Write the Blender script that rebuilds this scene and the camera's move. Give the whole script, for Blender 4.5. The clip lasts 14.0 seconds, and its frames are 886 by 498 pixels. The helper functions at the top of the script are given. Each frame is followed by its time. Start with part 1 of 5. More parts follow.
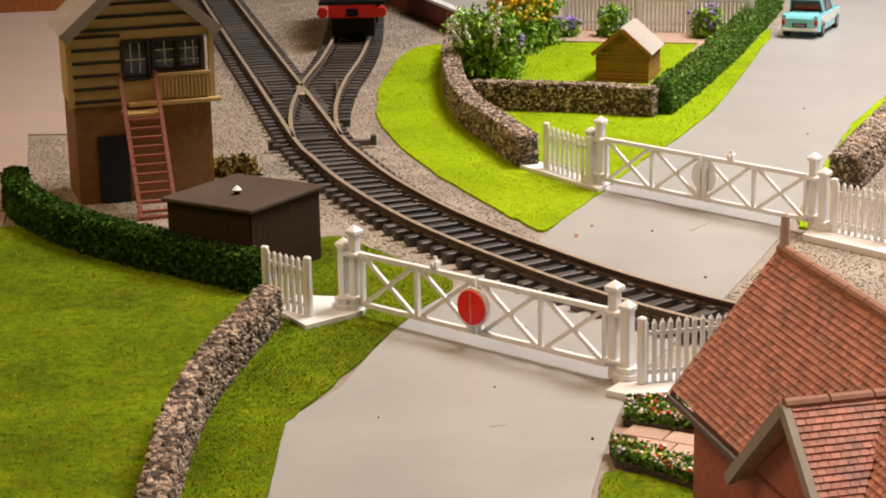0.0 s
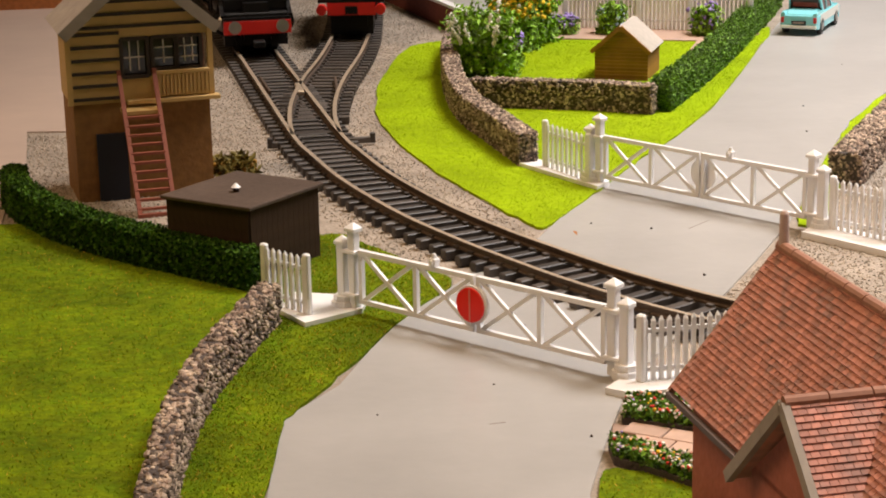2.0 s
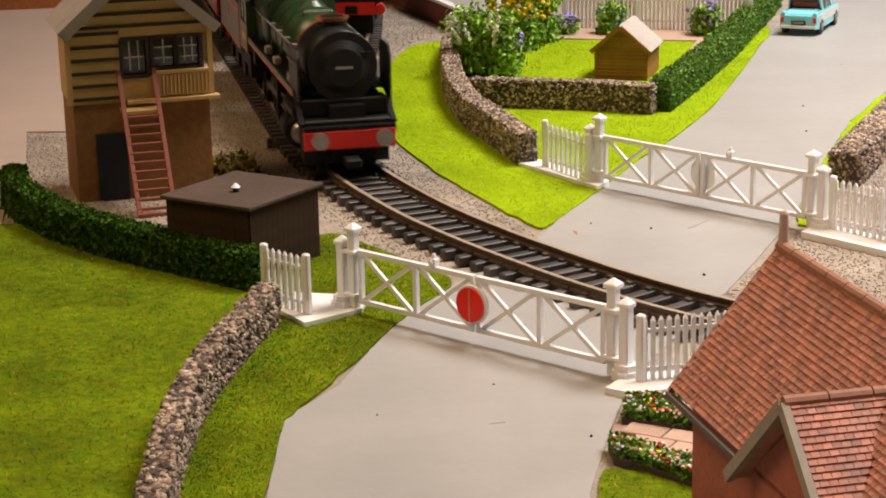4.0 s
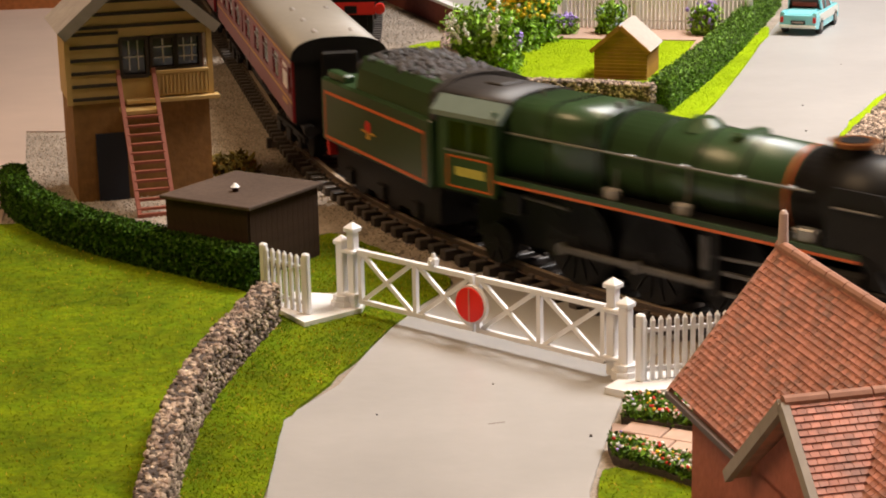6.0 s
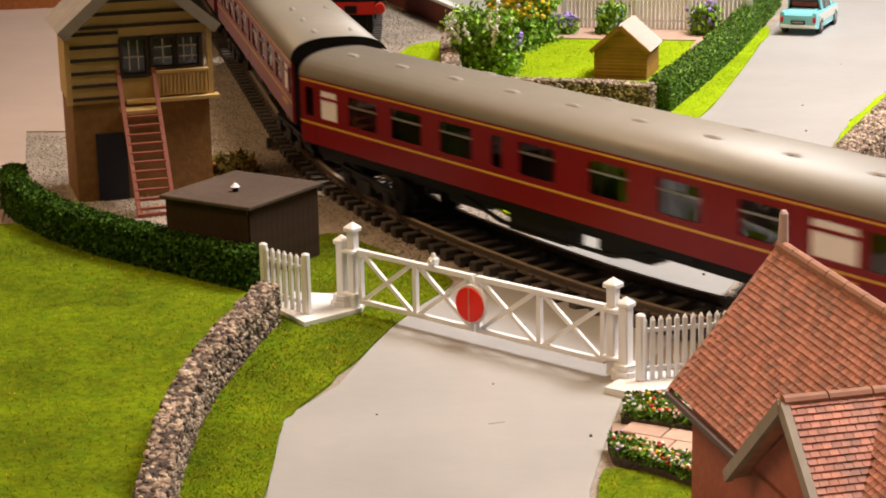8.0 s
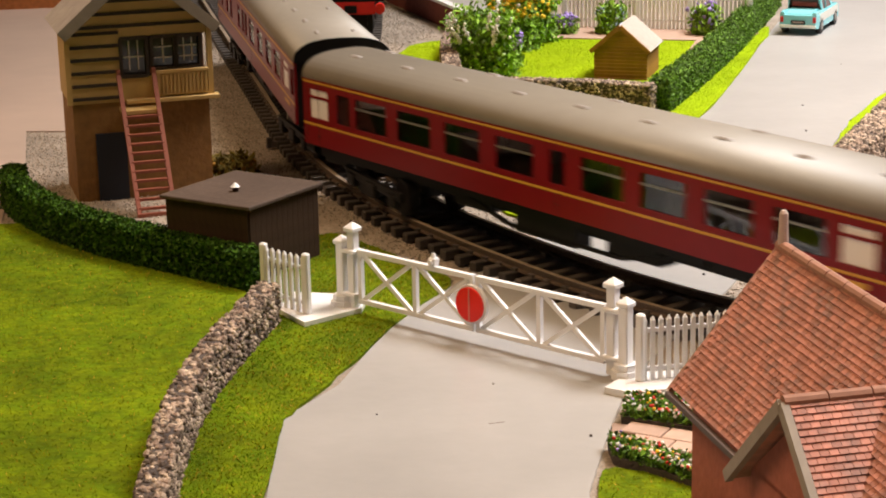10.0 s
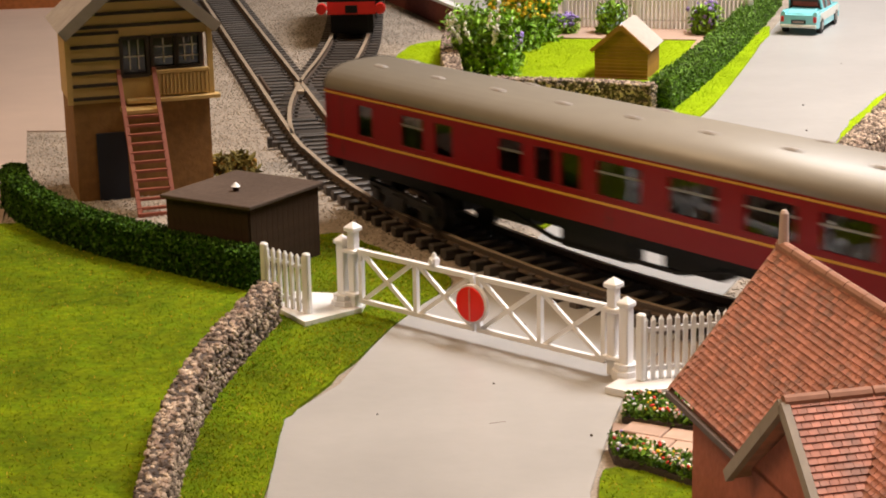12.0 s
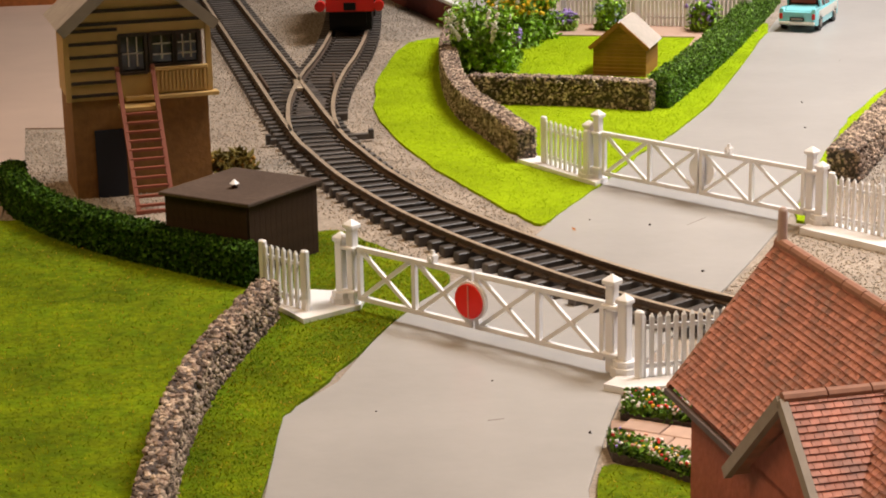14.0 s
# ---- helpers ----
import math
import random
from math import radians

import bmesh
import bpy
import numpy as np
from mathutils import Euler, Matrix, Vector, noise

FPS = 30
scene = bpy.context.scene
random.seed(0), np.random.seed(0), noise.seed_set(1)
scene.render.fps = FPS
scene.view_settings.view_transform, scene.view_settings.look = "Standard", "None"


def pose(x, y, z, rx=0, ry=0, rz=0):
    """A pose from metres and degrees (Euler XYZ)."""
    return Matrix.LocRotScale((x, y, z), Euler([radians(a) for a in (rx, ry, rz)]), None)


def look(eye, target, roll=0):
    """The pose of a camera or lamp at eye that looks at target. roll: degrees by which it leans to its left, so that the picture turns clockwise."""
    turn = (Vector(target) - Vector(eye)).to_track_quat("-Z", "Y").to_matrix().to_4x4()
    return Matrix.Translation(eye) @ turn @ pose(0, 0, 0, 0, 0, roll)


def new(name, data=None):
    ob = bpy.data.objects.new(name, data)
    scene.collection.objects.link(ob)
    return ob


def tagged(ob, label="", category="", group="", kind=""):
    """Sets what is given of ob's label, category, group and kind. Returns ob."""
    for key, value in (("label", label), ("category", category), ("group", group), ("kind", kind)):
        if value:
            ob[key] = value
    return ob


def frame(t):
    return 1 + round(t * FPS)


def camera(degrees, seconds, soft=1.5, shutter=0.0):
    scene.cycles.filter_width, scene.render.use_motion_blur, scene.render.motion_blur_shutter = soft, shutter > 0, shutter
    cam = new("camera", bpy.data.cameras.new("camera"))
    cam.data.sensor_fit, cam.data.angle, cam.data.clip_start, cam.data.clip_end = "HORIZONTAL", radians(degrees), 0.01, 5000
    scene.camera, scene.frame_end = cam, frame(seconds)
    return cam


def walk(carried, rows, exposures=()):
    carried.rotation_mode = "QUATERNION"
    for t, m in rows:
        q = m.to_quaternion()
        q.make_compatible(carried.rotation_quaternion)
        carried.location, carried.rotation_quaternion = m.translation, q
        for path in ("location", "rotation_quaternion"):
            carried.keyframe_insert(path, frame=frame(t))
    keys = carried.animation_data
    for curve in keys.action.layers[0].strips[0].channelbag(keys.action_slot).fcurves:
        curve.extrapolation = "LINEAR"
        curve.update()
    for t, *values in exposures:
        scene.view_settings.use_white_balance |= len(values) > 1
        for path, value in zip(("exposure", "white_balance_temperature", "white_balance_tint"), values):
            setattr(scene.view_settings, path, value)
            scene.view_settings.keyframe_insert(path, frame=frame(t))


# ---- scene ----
# A model railway in its true size: 16.5 mm gauge, metres throughout.
SECONDS = 14.0
TILT, ROLL, EYE = 15.229, -1.180, (0.0, 0.0, 0.1589)


def aim(dx, dy):
    """The camera's pose, turned right by dx and down by dy degrees from its first aim."""
    return pose(*EYE, 90 - TILT - dy, 0, -dx) @ pose(0, 0, 0, 0, 0, ROLL)


cam = camera(25.583, SECONDS, soft=1.9, shutter=0.7)
walk(cam, [(0.0, aim(0.0, 0.0)), (0.5, aim(0.0, 0.025)), (1.0, aim(0.012, 0.048)), (1.5, aim(0.025, 0.075)),
           (3.0, aim(0.028, 0.075)), (5.5, aim(0.045, 0.083)), (8.0, aim(0.047, 0.087)), (11.0, aim(0.042, 0.09)),
           (12.0, aim(0.030, 0.098)), (12.5, aim(0.033, 0.122)), (13.0, aim(0.045, 0.150)), (13.5, aim(0.066, 0.175)),
           (14.0, aim(0.072, 0.182))],
     exposures=[(0.0, 0.0), (3.0, 0.0), (5.5, 0.12), (6.5, 0.25), (12.5, 0.2), (14.0, 0.0)])

# ---- light: a room with two ceiling panels ----
world = bpy.data.worlds.new("world")
scene.world = world
world.use_nodes = True
world.node_tree.nodes["Background"].inputs[0].default_value = (1.0, 0.82, 0.62, 1)
world.node_tree.nodes["Background"].inputs[1].default_value = 0.2


def area_lamp(name, m, sx, sy, watts, colour, spread):
    data = bpy.data.lights.new(name, "AREA")
    data.shape, data.size, data.size_y, data.energy, data.color = "RECTANGLE", sx, sy, watts, colour
    data.spread = radians(spread)
    ob = new(name, data)
    ob.matrix_world = m
    return ob


area_lamp("ceiling_panel_far", look((0.90, 0.84, 1.38), (0.70, 0.70, 0.0)), 1.0, 0.6, 17.0, (1.0, 0.955, 0.935), 74)
area_lamp("ceiling_tube", look((0.40, 0.44, 1.38), (0.33, 0.44, 0.0)), 1.2, 0.10, 1.95, (1.0, 0.75, 0.48), 58)
area_lamp("ceiling_panel_west", look((-0.85, 0.22, 1.38), (0.14, 0.46, 0.0)), 0.9, 0.5, 1.9, (1.0, 0.66, 0.36), 60)

# ---- materials ----
MATS = {}


def mat(name, colour, rough=0.6, metal=0.0, vary=0.12, scale=300.0, bump=0.0, bump_scale=1500.0, island=0.0, piece=0.0,
        second=None, blend=0.5, coat=0.0, trans=0.0, stain=0.0, spec=0.5):
    """A surface: colour with grain at two scales, relief, and its own tone for each island or piece."""
    if name in MATS:
        return MATS[name]
    m = bpy.data.materials.new(name)
    m.use_nodes = True
    nt = m.node_tree
    b = nt.nodes["Principled BSDF"]
    b.inputs["Roughness"].default_value, b.inputs["Metallic"].default_value = rough, metal
    b.inputs["Coat Weight"].default_value, b.inputs["Transmission Weight"].default_value = coat, trans
    b.inputs["Specular IOR Level"].default_value = spec
    co = nt.nodes.new("ShaderNodeTexCoord")
    link = nt.links.new

    def grain(sc, detail=4.0):
        n = nt.nodes.new("ShaderNodeTexNoise")
        n.inputs["Scale"].default_value, n.inputs["Detail"].default_value = sc, detail
        link(co.outputs["Object"], n.inputs["Vector"])
        return n.outputs["Fac"]

    def tone(colour_out, fac_out, amount):
        """Lighten and darken a colour about its own value."""
        r = nt.nodes.new("ShaderNodeMapRange")
        r.inputs["From Min"].default_value, r.inputs["From Max"].default_value = 0.25, 0.75
        r.inputs["To Min"].default_value, r.inputs["To Max"].default_value = 1 - amount, 1 + amount
        link(fac_out, r.inputs["Value"])
        v = nt.nodes.new("ShaderNodeVectorMath")
        v.operation = "SCALE"
        link(colour_out, v.inputs[0])
        link(r.outputs[0], v.inputs["Scale"])
        return v.outputs[0]

    rgb = nt.nodes.new("ShaderNodeRGB")
    rgb.outputs[0].default_value = (*colour, 1)
    out = rgb.outputs[0]
    if second:
        mix = nt.nodes.new("ShaderNodeMix")
        mix.data_type = "RGBA"
        ramp = nt.nodes.new("ShaderNodeMapRange")
        ramp.inputs["From Min"].default_value, ramp.inputs["From Max"].default_value = blend - 0.1, blend + 0.1
        link(grain(scale * 0.35, 5.0), ramp.inputs["Value"])
        link(ramp.outputs[0], mix.inputs["Factor"])
        link(out, mix.inputs["A"])
        mix.inputs["B"].default_value = (*second, 1)
        out = mix.outputs["Result"]
    if vary:
        out = tone(out, grain(scale), vary)
        out = tone(out, grain(scale * 0.08, 2.0), vary * 0.7)
    if stain:
        out = tone(out, grain(22.0, 6.0), stain)
    if island:
        gnode = nt.nodes.new("ShaderNodeNewGeometry")
        out = tone(out, gnode.outputs["Random Per Island"], island)
    if piece:
        onode = nt.nodes.new("ShaderNodeObjectInfo")
        out = tone(out, onode.outputs["Random"], piece)
    link(out, b.inputs["Base Color"])
    if bump:
        bp = nt.nodes.new("ShaderNodeBump")
        bp.inputs["Strength"].default_value, bp.inputs["Distance"].default_value = bump, 0.0005
        link(grain(bump_scale, 3.0), bp.inputs["Height"])
        link(bp.outputs[0], b.inputs["Normal"])
    MATS[name] = m
    return m


BALLAST = mat("ballast", (0.29, 0.238, 0.192), 0.9, vary=0.35, scale=900, bump=1.0, bump_scale=1100, stain=0.12)
CHIP = mat("ballast_chip", (0.37, 0.308, 0.245), 0.9, vary=0.1, scale=900, island=0.3)
ROAD = mat("road_paint", (0.365, 0.35, 0.34), 0.33, vary=0.03, scale=150, bump=0.12, bump_scale=260, stain=0.10)
CARD = mat("pale_card", (0.43, 0.325, 0.265), 0.6, vary=0.03, scale=60, stain=0.06)
GRASS = mat("grass_mat", (0.125, 0.165, 0.002), 0.95, vary=0.4, scale=500, bump=0.6, bump_scale=900, stain=0.35, spec=0.1, second=(0.095, 0.150, 0.002), blend=0.52)
GRASS_FRESH = mat("fresh_grass_mat", (0.25, 0.35, 0.003), 0.95, vary=0.2, scale=500, bump=0.6, bump_scale=900, stain=0.12, spec=0.1)
BLADE = mat("grass_fibre", (0.190, 0.210, 0.002), 0.85, vary=0.0, scale=300, island=0.35, stain=0.35, spec=0.1, second=(0.115, 0.190, 0.003), blend=0.52)
BLADE_FRESH = mat("fresh_grass_fibre", (0.29, 0.42, 0.003), 0.85, vary=0.0, island=0.25, stain=0.12, spec=0.1)
BLADE_DRY = mat("grass_fibre_dry", (0.50, 0.30, 0.02), 0.8, vary=0.0, island=0.2)
RAIL = mat("rail_steel", (0.60, 0.48, 0.36), 0.42, metal=0.6, vary=0.15, scale=700)
WEB = mat("rail_side", (0.095, 0.062, 0.042), 0.65, metal=0.2, vary=0.2, scale=700)
SLEEPER = mat("sleeper_plastic", (0.062, 0.050, 0.043), 0.5, vary=0.2, scale=900, piece=0.3)
# Added strip: shadow between the sleepers and their webbing put into its colour
GAP_DARK = mat("track_bed", (0.060, 0.047, 0.038), 0.9, vary=0.4, scale=900, bump=1.0)
STONE = mat("wall_stone", (0.20, 0.145, 0.115), 0.9, vary=0.15, scale=900, island=0.6, second=(0.43, 0.34, 0.26), blend=0.54, spec=0.2)
STONE_PIECE = mat("wall_stone_piece", (0.23, 0.168, 0.132), 0.9, vary=0.15, scale=900, piece=0.55, spec=0.2)
MORTAR = mat("wall_core", (0.07, 0.055, 0.05), 0.95, vary=0.3, scale=900, bump=1.0)
LEAF = mat("hedge_leaf", (0.095, 0.20, 0.008), 0.7, vary=0.0, island=0.55)
# LEAF darkened for the field hedge: its weaker light is put into the colour
LEAF_SHADED = mat("hedge_leaf_shaded", (0.048, 0.112, 0.006), 0.75, vary=0.0, island=0.6, spec=0.2)
# Core darker than the leaves: shade between them is put into its colour
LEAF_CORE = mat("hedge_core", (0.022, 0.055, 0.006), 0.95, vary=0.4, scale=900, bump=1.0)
LEAF_BRIGHT = mat("bush_leaf", (0.20, 0.36, 0.02), 0.6, vary=0.0, island=0.5)
TWIG = mat("twig", (0.09, 0.06, 0.035), 0.9, vary=0.3, scale=900)
WHITE = mat("white_plastic", (0.80, 0.79, 0.80), 0.35, vary=0.02, scale=300, stain=0.02)
WHITE_OLD = mat("white_wood", (0.68, 0.62, 0.56), 0.5, vary=0.05, scale=400)
RED_DISC = mat("red_enamel", (0.78, 0.010, 0.008), 0.35, vary=0.03)
BRICK = mat("red_brick", (0.34, 0.10, 0.065), 0.85, vary=0.15, scale=500, bump=0.4, bump_scale=700)
TILE = mat("roof_tile", (0.43, 0.180, 0.132), 0.75, vary=0.14, scale=500, piece=0.16, stain=0.1, second=(0.29, 0.150, 0.122), blend=0.54)
TILE_REST = mat("roof_tile_rest", (0.43, 0.180, 0.132), 0.75, vary=0.14, scale=500, island=0.16, stain=0.1, second=(0.29, 0.150, 0.122), blend=0.54)
RIDGE = mat("ridge_tile", (0.33, 0.165, 0.115), 0.8, vary=0.12, scale=500)
GREYWOOD = mat("grey_barge", (0.27, 0.225, 0.185), 0.6, vary=0.12, scale=300)
POT = mat("finial_clay", (0.55, 0.42, 0.38), 0.7, vary=0.1)
CREAM = mat("cream_boards", (0.55, 0.36, 0.13), 0.6, vary=0.08, scale=200, stain=0.05)
DARKLINE = mat("dark_batten", (0.035, 0.022, 0.015), 0.7, vary=0.2)
BOXBRICK = mat("ochre_brick", (0.25, 0.120, 0.034), 0.85, vary=0.18, scale=350, bump=0.4, bump_scale=800, stain=0.15)
SLATE = mat("grey_slate", (0.33, 0.275, 0.23), 0.75, vary=0.15, scale=300)
DOOR_BLACK = mat("door_blue_black", (0.006, 0.009, 0.020), 0.5, vary=0.1)
LADDER = mat("red_brown_ladder", (0.24, 0.065, 0.035), 0.6, vary=0.12)
HUT = mat("hut_dark_boards", (0.042, 0.022, 0.012), 0.75, vary=0.3, scale=250, bump=0.3, stain=0.2, spec=0.2)
HUTROOF = mat("hut_felt", (0.082, 0.056, 0.043), 0.75, vary=0.18, scale=600, bump=0.3, stain=0.15, spec=0.25)
SHED = mat("shed_boards", (0.31, 0.140, 0.028), 0.6, vary=0.15, scale=300, piece=0.1)
SHEDROOF = mat("shed_felt", (0.44, 0.39, 0.34), 0.8, vary=0.12, scale=500)
PAVING = mat("paving_slab", (0.45, 0.30, 0.23), 0.85, vary=0.08, scale=300, piece=0.1)
MAROON = mat("coach_maroon", (0.19, 0.006, 0.010), 0.30, vary=0.06, scale=300, spec=0.22)
ROOFGREY = mat("coach_roof", (0.25, 0.222, 0.185), 0.44, vary=0.05, scale=200, stain=0.04)
GOLD = mat("gold_line", (0.62, 0.34, 0.035), 0.4, vary=0.05)
BLACK = mat("black_plastic", (0.008, 0.007, 0.007), 0.5, vary=0.2, spec=0.2)
GREY = mat("grey_plastic", (0.30, 0.27, 0.25), 0.6, vary=0.1)
PALE = mat("frosted_white", (0.86, 0.82, 0.82), 0.35, vary=0.02)
SEAT = mat("coach_seat", (0.20, 0.09, 0.06), 0.7, vary=0.15)
GREEN = mat("loco_green", (0.030, 0.060, 0.022), 0.30, vary=0.10, scale=300, spec=0.5)
ORANGE = mat("orange_line", (0.62, 0.12, 0.02), 0.4, vary=0.05)
SMOKEBOX = mat("smokebox_black", (0.012, 0.011, 0.011), 0.42, vary=0.15, spec=0.22)
COPPER = mat("copper_cap", (0.80, 0.30, 0.10), 0.28, metal=0.9, vary=0.05)
BEAM = mat("beam_red", (0.60, 0.016, 0.012), 0.4, vary=0.04)
DULLSTEEL = mat("dull_steel", (0.13, 0.12, 0.11), 0.5, metal=0.6, vary=0.15)
STEEL = mat("bright_steel", (0.35, 0.33, 0.31), 0.4, metal=0.8, vary=0.1)
COAL = mat("coal", (0.045, 0.040, 0.042), 0.5, vary=0.2, island=0.5)
CABROOF = mat("cab_roof", (0.035, 0.030, 0.028), 0.5, vary=0.15)
CARBLUE = mat("car_turquoise", (0.22, 0.60, 0.66), 0.22, vary=0.02, coat=0.4)
RUBBER = mat("tyre", (0.015, 0.015, 0.015), 0.7, vary=0.1)
CARPALE = mat("car_cream_side", (0.66, 0.68, 0.62), 0.25, vary=0.02, coat=0.4)
GLASSDARK = mat("dark_glass", (0.02, 0.018, 0.017), 0.06, vary=0.0)
GLASS = mat("clear_glass", (0.42, 0.40, 0.39), 0.03, vary=0.0, trans=1.0)
YELLOW = mat("yellow_flower", (0.85, 0.52, 0.02), 0.7, vary=0.0, island=0.25)
PURPLE = mat("purple_flower", (0.33, 0.23, 0.60), 0.7, vary=0.0, island=0.3)
WHITEFLOWER = mat("white_flower", (0.80, 0.74, 0.70), 0.7, vary=0.0, island=0.15)
REDFLOWER = mat("red_flower", (0.60, 0.03, 0.02), 0.7, vary=0.0, island=0.3)
PINKBRICK = mat("platform_brick", (0.20, 0.05, 0.035), 0.85, vary=0.2, scale=400)
PLASTER = mat("room_plaster", (0.42, 0.37, 0.30), 0.9, vary=0.04, scale=6)
LAMPRED = mat("tail_lamp_red", (0.5, 0.01, 0.01), 0.3, vary=0.0)

# ---- mesh helpers ----


def mesh_of(bm, material, smooth=False):
    me = bpy.data.meshes.new("mesh")
    bm.normal_update()
    bm.to_mesh(me)
    bm.free()
    me.materials.append(material)
    if smooth:
        for p in me.polygons:
            p.use_smooth = True
    return me


def part(name, bm, material, parent=None, label="", m=None, smooth=False):
    """Links a bmesh (or a finished mesh) as one mesh object under its thing."""
    me = bm if isinstance(bm, bpy.types.Mesh) else mesh_of(bm, material, smooth)
    ob = new(name, me)
    ob.parent = parent
    if m is not None:
        ob.matrix_basis = m
    if label:
        ob["label"] = label
    return ob


def thing(name, m, label, category, group="", kind=""):
    ob = new(name)
    ob.empty_display_size = 0.005
    ob.matrix_basis = m
    return tagged(ob, label, category, group, kind)


def box(x0, x1, y0, y1, z0, z1, bevel=0.0, bm=None, m=None):
    bm = bm or bmesh.new()
    r = bmesh.ops.create_cube(bm, size=1.0)
    mm = Matrix.Translation(((x0 + x1) / 2, (y0 + y1) / 2, (z0 + z1) / 2)) @ Matrix.Diagonal((x1 - x0, y1 - y0, z1 - z0, 1))
    if m is not None:
        mm = m @ mm
    bmesh.ops.transform(bm, matrix=mm, verts=r["verts"])
    if bevel:
        es = list({e for v in r["verts"] for e in v.link_edges})
        bmesh.ops.bevel(bm, geom=es, offset=bevel, segments=1, affect="EDGES")
    return bm


def cyl(p, q, r0, r1=None, n=12, bm=None, caps=True):
    """A round bar from p to q."""
    bm = bm or bmesh.new()
    p, q = Vector(p), Vector(q)
    d = q - p
    r = bmesh.ops.create_cone(bm, cap_ends=caps, segments=n, radius1=r0, radius2=r0 if r1 is None else r1, depth=d.length)
    turn = d.to_track_quat("Z", "Y").to_matrix().to_4x4()
    bmesh.ops.transform(bm, matrix=Matrix.Translation((p + q) / 2) @ turn, verts=r["verts"])
    return bm


def prism(points, z0, z1, bm=None):
    """A flat outline raised from z0 to z1."""
    bm = bm or bmesh.new()
    lo = [bm.verts.new((x, y, z0)) for x, y in points]
    hi = [bm.verts.new((x, y, z1)) for x, y in points]
    n = len(points)
    bm.faces.new(hi)
    bm.faces.new(lo[::-1])
    for i in range(n):
        bm.faces.new((lo[i], lo[(i + 1) % n], hi[(i + 1) % n], hi[i]))
    bmesh.ops.recalc_face_normals(bm, faces=bm.faces)
    return bm


def loft(rings, bm=None, closed=True, caps=True):
    """Joins rings of equally many points."""
    bm = bm or bmesh.new()
    vs = [[bm.verts.new(p) for p in ring] for ring in rings]
    n = len(rings[0])
    for a, b in zip(vs, vs[1:]):
        for i in range(n if closed else n - 1):
            bm.faces.new((a[i], a[(i + 1) % n], b[(i + 1) % n], b[i]))
    if caps and closed:
        bm.faces.new(vs[0][::-1])
        bm.faces.new(vs[-1])
    bmesh.ops.recalc_face_normals(bm, faces=bm.faces)
    return bm


def bar(p, q, w, d, bm=None):
    """A square bar from p to q, w wide across and d deep."""
    p, q = Vector(p), Vector(q)
    a = q - p
    m = Matrix.Translation(p) @ a.to_track_quat("X", "Z").to_matrix().to_4x4()
    return box(0, a.length, -d / 2, d / 2, -w / 2, w / 2, bm=bm, m=m)


def soup(verts, faces, material):
    me = bpy.data.meshes.new("mesh")
    me.from_pydata(verts, [], faces)
    me.materials.append(material)
    me.update()
    return me


rng = np.random.default_rng(7)
ICO = None


def ico_base():
    global ICO
    if ICO is None:
        bm = bmesh.new()
        bmesh.ops.create_icosphere(bm, subdivisions=1, radius=1.0)
        bm.verts.ensure_lookup_table()
        ICO = (np.array([v.co for v in bm.verts]), np.array([[v.index for v in f.verts] for f in bm.faces]))
        bm.free()
    return ICO


def lumps(places, size, material, squash=(1, 1, 1)):
    """Small uneven stones at the given places, one mesh."""
    base, faces = ico_base()
    n = len(places)
    jit = 1 + rng.uniform(-0.28, 0.28, (n, len(base), 3))
    sc = (size * rng.uniform(0.6, 1.25, (n, 1, 1))) * np.array(squash)
    v = (base[None] * jit * sc + np.asarray(places)[:, None]).reshape(-1, 3)
    f = (faces[None] + (np.arange(n) * len(base))[:, None, None]).reshape(-1, 3)
    return soup(v.tolist(), f.tolist(), material)


def flakes(places, size, material, ups=None, long=1.0):
    """Small leaves (folded quads) turned at random."""
    n = len(places)
    a = rng.normal(size=(n, 3))
    a /= np.linalg.norm(a, axis=1)[:, None]
    b = np.cross(a, rng.normal(size=(n, 3)))
    b /= np.linalg.norm(b, axis=1)[:, None]
    s = size * rng.uniform(0.6, 1.3, (n, 1))
    p = np.asarray(places)
    c = np.cross(a, b)
    v = np.stack([p - a * s * long, p + b * s * 0.6 + c * s * 0.25, p + a * s * long, p - b * s * 0.6 + c * s * 0.25], 1).reshape(-1, 3)
    k = np.arange(n) * 4
    f = np.concatenate([np.stack([k, k + 1, k + 2], 1), np.stack([k, k + 2, k + 3], 1)])
    return soup(v.tolist(), f.tolist(), material)


def inside(px, py, poly):
    hit = np.zeros(len(px), bool)
    for (x0, y0), (x1, y1) in zip(poly, poly[1:] + poly[:1]):
        cross = (y0 > py) != (y1 > py)
        with np.errstate(divide="ignore", invalid="ignore"):
            hit ^= cross & (px < (x1 - x0) * (py - y0) / (y1 - y0 + 1e-12) + x0)
    return hit


def scatter(poly, n):
    """n places at random within an outline."""
    xs, ys = [p[0] for p in poly], [p[1] for p in poly]
    px = rng.uniform(min(xs), max(xs), n * 3)
    py = rng.uniform(min(ys), max(ys), n * 3)
    ok = inside(px, py, poly)
    return np.stack([px[ok], py[ok]], 1)[:n]


